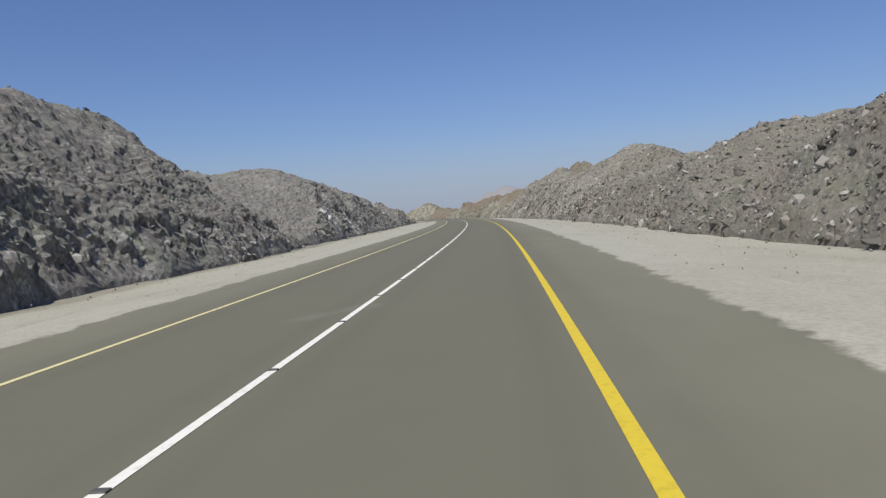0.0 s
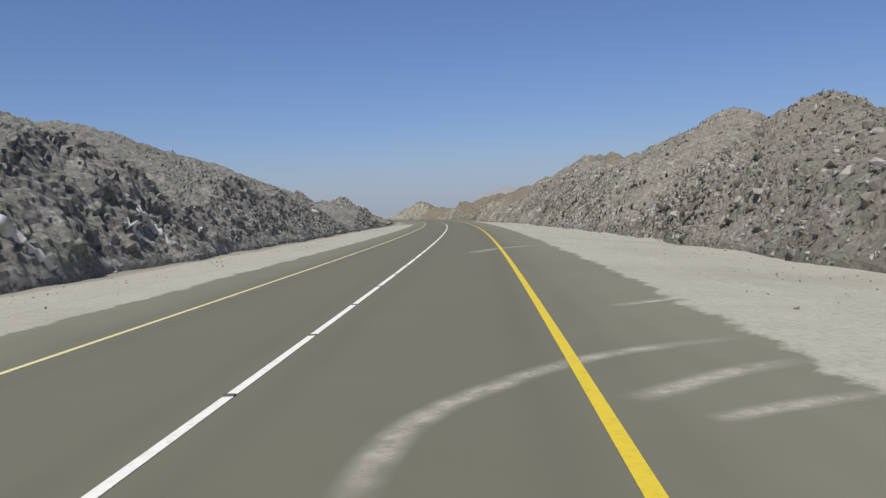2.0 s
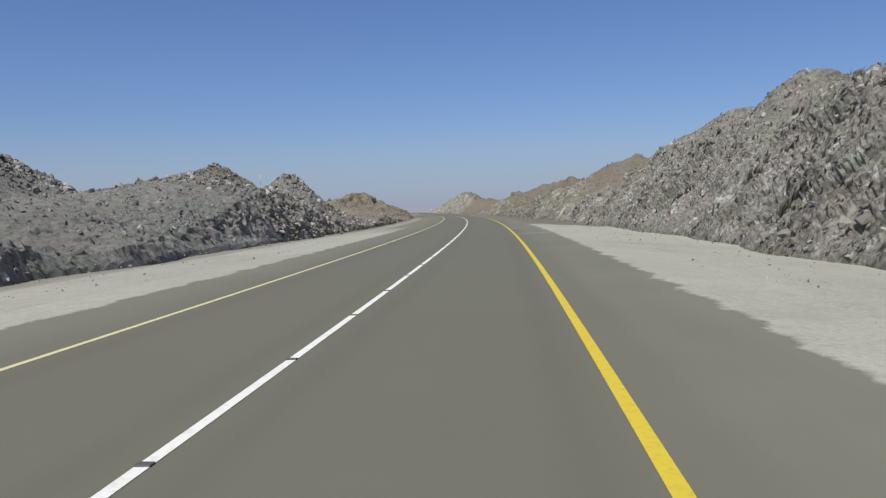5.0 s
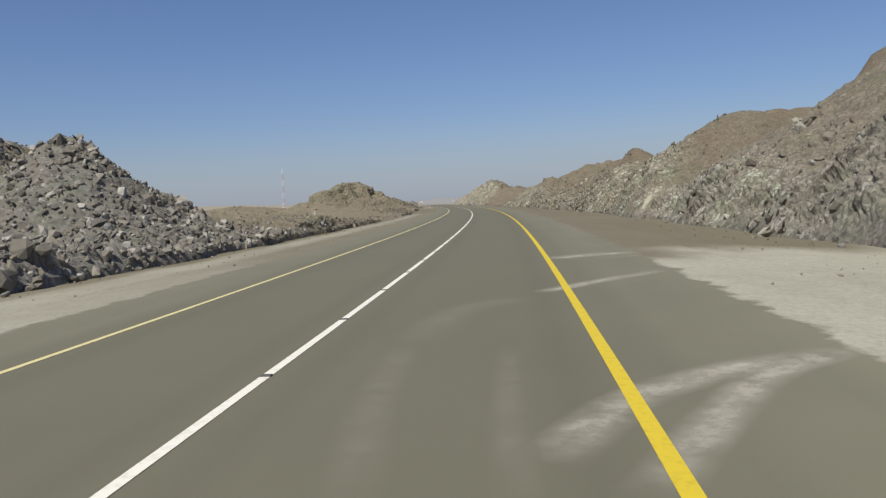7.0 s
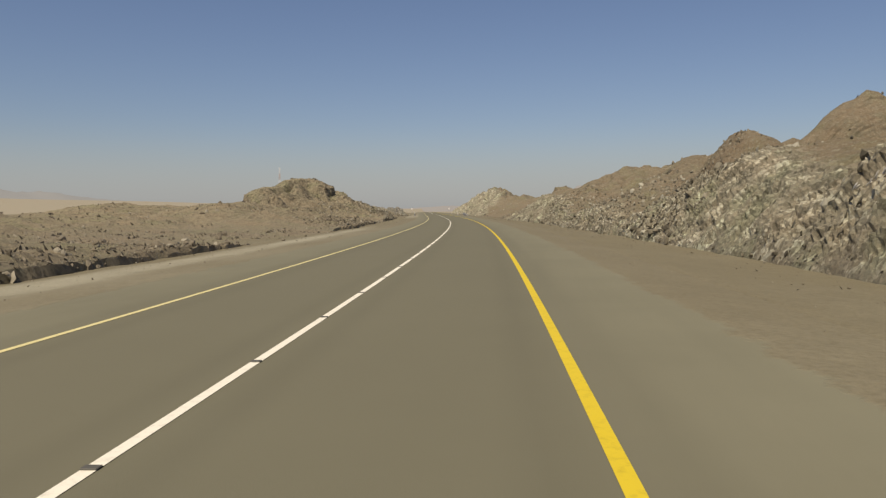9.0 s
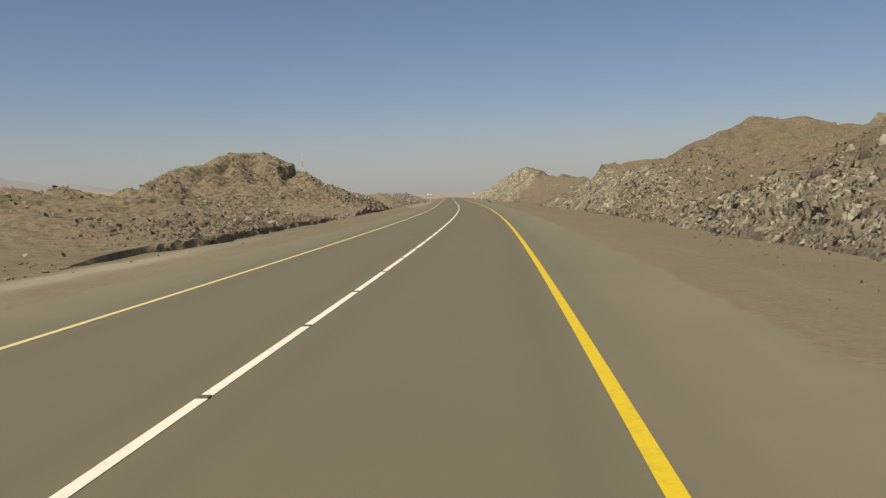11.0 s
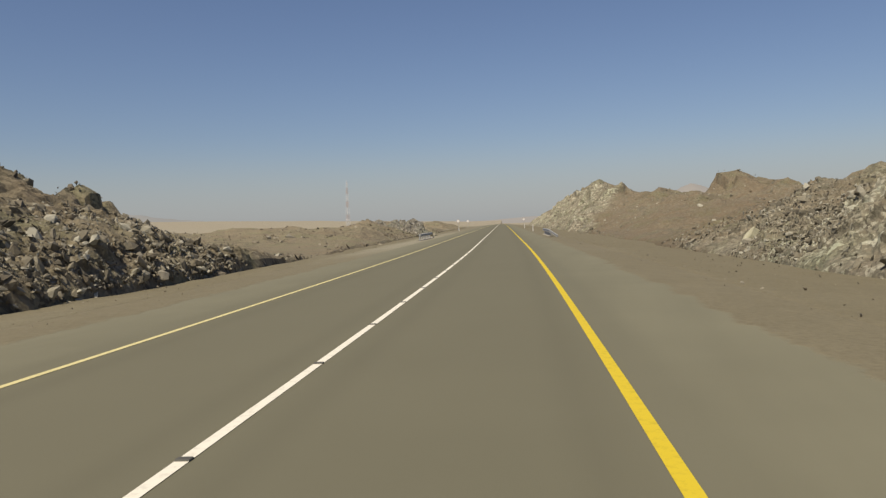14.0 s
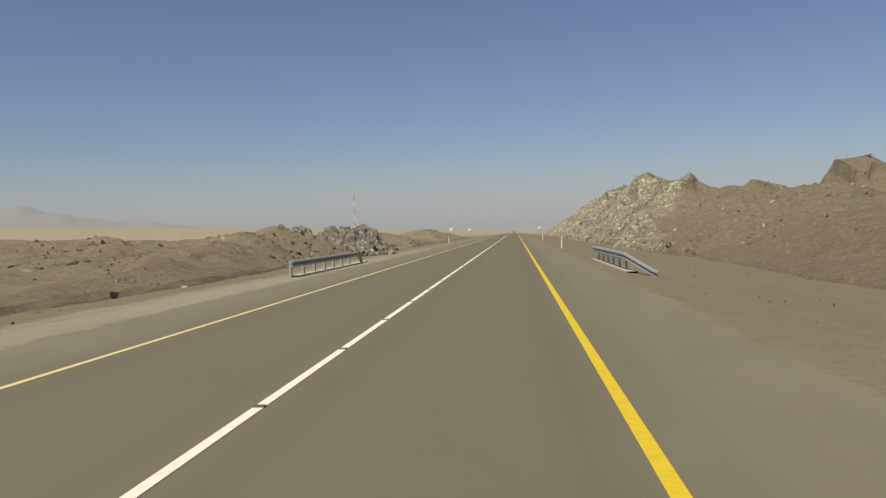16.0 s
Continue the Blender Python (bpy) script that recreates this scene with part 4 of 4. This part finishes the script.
streak([(39.5, 4.4), (39.9, 5.4), (40.1, 6.4)], 0.4)
streak([(142.7, 3.7), (142.7, 5.0), (142.8, 6.5)], 0.8)
streak([(138.4, 3.7), (138.3, 4.9), (138.5, 6.3)], 0.7)
streak([(130.5, 3.8), (131.2, 4.5), (131.6, 5.3), (131.7, 6.4)], 0.65)
streak([(128.9, 4.7), (129.0, 5.5), (129.1, 6.3)], 0.5)
streak([(189.7, 3.0), (190.5, 3.5), (191.1, 4.0), (191.6, 4.8), (192.0, 5.5), (192.3, 6.3)], 0.8)
streak([(191.1, 4.2), (191.2, 5.0), (191.3, 6.2)], 0.5)
streak([(202.2, 2.8), (203.1, 3.2), (203.8, 3.6), (204.3, 4.1), (204.8, 4.8), (205.5, 6.3)], 0.6)
streak([(201.5, 3.3), (202.7, 3.9), (203.6, 4.4), (204.3, 4.8), (204.9, 5.4), (205.4, 6.3)], 0.5)
streak([(211.0, 3.0), (211.8, 3.8), (212.6, 4.6), (213.8, 6.0)], 0.6)
streak([(206.5, 1.4), (208.6, 1.6), (209.7, 1.9), (210.6, 3.0)], 0.9, FAINT_DUST)
streak([(201.5, 2.7), (203.4, 2.6), (206.5, 2.6)], 0.35, FAINT_DUST)
streak([(201.5, 1.7), (204.0, 1.4), (207.0, 1.3)], 0.5, FAINT_DUST)
streak([(218.0, 3.65), (218.5, 4.2), (218.7, 5.0), (218.6, 6.2)], 1.25)
streak([(217.4, 4.8), (217.5, 5.4), (217.6, 6.2)], 0.2)

# dark oil spots
m = Mat("oil_stain", 0.5)
uv = m.node("ShaderNodeUVMap").outputs[0]
d = m.node("ShaderNodeVectorMath", Vector=uv)
d.operation = "DISTANCE"
d.inputs[1].default_value = (0.5, 0.5, 0)
m.colour((0.035, 0.034, 0.032))
m.put(m.b.inputs["Alpha"], m.math("MULTIPLY", m.ramp(m.math("ADD", d.outputs["Value"], m.math("MULTIPLY", m.noise(7.0), 0.25)), [(0.36, 0.42), (0.6, 0.0)]), 1.0))
OIL = m.m
for s, q, ls, lq in ((231.3, 0.3, 0.07, 0.42), (231.55, 0.55, 0.07, 0.1), (231.6, 1.1, 0.07, 0.09), (230.6, 0.4, 0.08, 0.12), (229.0, 0.42, 0.1, 0.13), (229.35, 0.52, 0.06, 0.08), (228.5, 0.1, 0.05, 0.05), (120.6, 4.2, 0.05, 0.04), (122.1, 4.0, 0.04, 0.03), (419.7, 4.3, 0.07, 0.05), (418.0, 3.9, 0.05, 0.06), (418.4, 3.2, 0.05, 0.05), (417.9, 1.8, 0.04, 0.04)):
    S, Qv = np.meshgrid(np.array([s - ls, s + ls]), np.array([q - lq, q + lq]), indexing="ij")
    x, y = plan(S, Qv)
    ob = new("oil_stain", mesh_from("oil_stain", np.stack([x, y, base_z(S, Qv) + 0.008], -1).reshape(-1, 3), grid_faces(2, 2), [OIL], True, None, [(0, 0), (0, 1), (1, 0), (1, 1)]))
    ob.parent = road


# ---- guard rails ----
def guard_rail(s0, s1, q, facing, drop_near, drop_far, label):
    """Corrugated steel beam on posts; facing is the side of the road (+1: road lies towards +q)."""
    thing = new("guard_rail")
    x0, y0 = plan(np.array(s0), np.array(q))
    thing.location = (float(x0), float(y0), float(base_z(s0, q)))
    prof = [(0.0, -0.155), (0.035, -0.135), (0.08, -0.1), (0.08, -0.06), (0.02, -0.025), (0.0, 0.0), (0.02, 0.025), (0.08, 0.06), (0.08, 0.1), (0.035, 0.135), (0.0, 0.155)]
    ss = np.arange(s0, s1 + 0.01, 0.25)
    drop = np.zeros_like(ss)
    flare = np.zeros_like(ss)
    if drop_near:
        k = smooth(s0 + drop_near - ss, 0, drop_near)
        drop, flare = drop + 0.58 * k, flare - 0.7 * facing * k
    if drop_far:
        drop += 0.5 * smooth(ss, s1 - drop_far, s1)
    bm = bmesh.new()
    rows = []
    for s, d, fl in zip(ss, drop, flare):
        ring = []
        for thick in (0.0, -0.012):
            for o, z in (prof if thick == 0 else prof[::-1]):
                qq = q + fl + facing * (0.12 + o + thick)
                x, y = plan(np.array(s), np.array(qq))
                ring.append(bm.verts.new((float(x) - thing.location.x, float(y) - thing.location.y, float(base_z(s, q)) + 0.6 + z - d - thing.location.z)))
        rows.append(ring)
    n = len(rows[0])
    for a, b in zip(rows, rows[1:]):
        for i in range(n):
            bm.faces.new((a[i], a[(i + 1) % n], b[(i + 1) % n], b[i]))
    bm.faces.new(rows[0])
    bm.faces.new(rows[-1][::-1])
    bmesh.ops.recalc_face_normals(bm, faces=bm.faces)
    part("beam", bm, GALVANISED, thing, "galvanised corrugated steel beam")
    for s in np.arange(s0 + (drop_near or 0.3), s1 - (drop_far or 0.2) + 0.05, 1.9):
        x, y = plan(np.array(s), np.array(q))
        z = float(base_z(s, q)) - thing.location.z
        bm = bmesh.new()
        box(bm, float(x) - thing.location.x, float(y) - thing.location.y, z + 0.35, 0.11, 0.15, 0.8, None, 0.01)
        post = part("post", bm, GALVANISED, thing)
        x, y = plan(np.array(s), np.array(q + facing * 0.09))
        bm = bmesh.new()
        box(bm, float(x) - thing.location.x, float(y) - thing.location.y, z + 0.6, 0.09, 0.12, 0.24, None, 0.008)
        part("spacer", bm, GALVANISED, post)
    return tagged(thing, label, "guard rail", "guard rails at the culvert")


guard_rail(456.4, 471.2, -7.1, 1, 0, 1.4, "short grey galvanised steel guard rail on posts at the road edge")
guard_rail(451.6, 466.6, 7.0, -1, 3.6, 0, "grey galvanised steel guard rail with a ramped-down end")
for q, s0, s1 in ((-7.1, 457.2, 473.2), (7.0, 453.6, 467.1)):
    bm = bmesh.new()
    last = None
    for s in np.arange(s0, s1, 0.5):
        ring = []
        for dq, dz in ((-0.22, -0.1), (-0.2, 0.07), (0.2, 0.07), (0.22, -0.1)):
            x, y = plan(np.array(s), np.array(q + dq))
            ring.append(bm.verts.new((float(x), float(y), float(base_z(s, q)) + dz)))
        if last:
            for i in range(3):
                bm.faces.new((last[i], last[i + 1], ring[i + 1], ring[i]))
        last = ring
    bmesh.ops.recalc_face_normals(bm, faces=bm.faces)
    me = bpy.data.meshes.new("culvert_kerb")
    bm.to_mesh(me)
    bm.free()
    me.materials.append(CONCRETE)
    tagged(new("culvert_kerb", me), "low pale concrete kerb under the guard rail", "kerb", "culvert kerbs")


# ---- marker posts and signs ----
def at(s, q, lift=0.0):
    x, y = plan(np.array(float(s)), np.array(float(q)))
    return float(x), float(y), float(base_z(s, q)) + lift


def marker_post(s, q):
    thing = new("marker_post")
    thing.location = at(s, q)
    bm = bmesh.new()
    box(bm, 0, 0, 0.5, 0.1, 0.05, 1.02, None, 0.012)
    part("post", bm, SIGN_BACK, thing)
    bm = bmesh.new()
    box(bm, 0, -0.03, 0.82, 0.07, 0.015, 0.16)
    part("reflector", bm, HAZED_RED, thing, "red reflector")
    return tagged(thing, "white plastic marker post standing on the verge", "marker post", "marker posts along the road")


for s, q in ((490.0, 6.6), (540.0, 6.8), (540.0, -7.6)):
    marker_post(s, q)


def road_sign(s, q, height, radius, label):
    thing = new("road_sign")
    thing.location = at(s, q)
    bm = bmesh.new()
    bmesh.ops.create_cone(bm, cap_ends=True, segments=12, radius1=0.04, radius2=0.04, depth=height, matrix=Matrix.Translation((0, 0, height / 2 - 0.05)))
    part("pole", bm, GALVANISED, thing)
    bm = bmesh.new()
    bmesh.ops.create_cone(bm, cap_ends=True, segments=28, radius1=radius, radius2=radius, depth=0.02, matrix=Matrix.Translation((0, -0.06, height)) @ Matrix.Rotation(radians(90), 4, "X"))
    plate = part("plate", bm, SIGN_BACK, thing, "round white sign plate")
    bm = bmesh.new()
    bmesh.ops.create_cone(bm, cap_ends=False, segments=28, radius1=radius, radius2=radius * 0.86, depth=0.012, matrix=Matrix.Translation((0, -0.078, height)) @ Matrix.Rotation(radians(90), 4, "X"))
    part("rim", bm, HAZED_RED, plate, "red sign rim")
    return tagged(thing, label, "road sign", "road signs far ahead")


road_sign(561.0, -9.0, 2.3, 0.38, "round white road sign with a red rim on a steel pole")
road_sign(624.0, -9.5, 2.3, 0.42, "round white road sign with a red rim on a steel pole")
road_sign(624.0, 9.0, 2.3, 0.42, "round white road sign with a red rim on a steel pole")


# ---- red and white lattice mast on the plain ----
def mast(x, y, z, height):
    thing = new("radio_mast")
    thing.location = (x, y, z)
    levels = 7
    step = height / levels
    for i in range(levels):
        bm = bmesh.new()
        r0, r1 = [4.2 - 3.2 * (k / levels) for k in (i, i + 1)]
        z0, z1 = i * step, (i + 1) * step
        cor = [(math.cos(a), math.sin(a)) for a in (0.3, 0.3 + math.pi / 2, 0.3 + math.pi, 0.3 + 1.5 * math.pi)]

        def bar(a, b, w):
            a, b = Vector(a), Vector(b)
            d = b - a
            turn = d.to_track_quat("Z", "Y").to_matrix().to_4x4()
            c = (a + b) / 2
            bmesh.ops.create_cube(bm, size=1.0, matrix=Matrix.Translation(c) @ turn @ Matrix.Diagonal((w, w, d.length, 1)))

        for k in range(4):
            (ax, ay), (bx, by) = cor[k], cor[(k + 1) % 4]
            bar((ax * r0, ay * r0, z0), (ax * r1, ay * r1, z1), 0.34)
            bar((ax * r0, ay * r0, z0), (bx * r1, by * r1, z1), 0.19)
            bar((bx * r0, by * r0, z0), (ax * r1, ay * r1, z1), 0.19)
            bar((ax * r1, ay * r1, z1), (bx * r1, by * r1, z1), 0.19)
        part("mast_section", bm, HAZED_RED if i % 2 else HAZED_WHITE, thing, "red lattice section" if i % 2 else "white lattice section")
    for k in range(3):
        bm = bmesh.new()
        a = 2.1 * k
        bmesh.ops.create_cone(bm, cap_ends=True, segments=16, radius1=1.4, radius2=1.4, depth=0.8, matrix=Matrix.Translation((2.4 * math.cos(a), 2.4 * math.sin(a), 14.0 + 0.6 * k)) @ Matrix.Rotation(radians(90), 4, "X"))
        part("dish_antenna", bm, HAZED_WHITE, thing, "white drum antenna")
    return tagged(thing, "tall red and white lattice radio mast on the desert plain", "radio mast")


mast_z = float(line_z(1700.0) + far_rise(np.array(-494.0), np.array(1700.0)))
mast(-494.0, 1700.0, mast_z - 0.5, 92.5 - mast_z)


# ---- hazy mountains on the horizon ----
def haze_glow_material(name, c, haze_glow):
    """Far rock with distance haze painted in as an even bluish glow."""
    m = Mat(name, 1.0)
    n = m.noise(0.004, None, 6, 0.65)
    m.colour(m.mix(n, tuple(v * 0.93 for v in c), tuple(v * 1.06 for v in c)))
    m.b.inputs["Emission Color"].default_value = (*haze_glow, 1)
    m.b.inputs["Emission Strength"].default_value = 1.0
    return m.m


def mountain(name, azimuths, elevations, distance, depth, mat, label):
    """A far ridge: azimuth in degrees to the left of +y, skyline elevation in degrees."""
    n, k = 140, 14
    a = np.linspace(azimuths[0], azimuths[-1], n)
    e = np.interp(a, azimuths, elevations)
    t = np.linspace(0, 1, k)
    A, Tt = np.meshgrid(np.radians(a), t, indexing="ij")
    D = distance + depth * (Tt - 0.5)
    x, y = -np.sin(A) * D, 330 + np.cos(A) * D
    ridge = np.clip(1 - np.abs(Tt - 0.5) * 2, 0, 1)
    h = np.tan(np.radians(e))[:, None] * distance
    z = ridge ** 0.8 * h * (1 + 0.14 * fbm(x / 130, y / 130, 0 * x, 7, 5)) - 4
    ob = new(name, mesh_from(name, np.stack([x, y, z], -1).reshape(-1, 3), grid_faces(n, k)[:, ::-1], [mat], True))
    return tagged(ob, label, "mountain", kind="structure")


# rock colour first, then the added glow that stands in for haze
HAZE_BLUE = haze_glow_material("far_rock_haze_glow", (0.15, 0.145, 0.14), (0.11, 0.125, 0.15))
HAZE_PINK = haze_glow_material("pink_rock_haze_glow", (0.175, 0.155, 0.14), (0.115, 0.13, 0.155))
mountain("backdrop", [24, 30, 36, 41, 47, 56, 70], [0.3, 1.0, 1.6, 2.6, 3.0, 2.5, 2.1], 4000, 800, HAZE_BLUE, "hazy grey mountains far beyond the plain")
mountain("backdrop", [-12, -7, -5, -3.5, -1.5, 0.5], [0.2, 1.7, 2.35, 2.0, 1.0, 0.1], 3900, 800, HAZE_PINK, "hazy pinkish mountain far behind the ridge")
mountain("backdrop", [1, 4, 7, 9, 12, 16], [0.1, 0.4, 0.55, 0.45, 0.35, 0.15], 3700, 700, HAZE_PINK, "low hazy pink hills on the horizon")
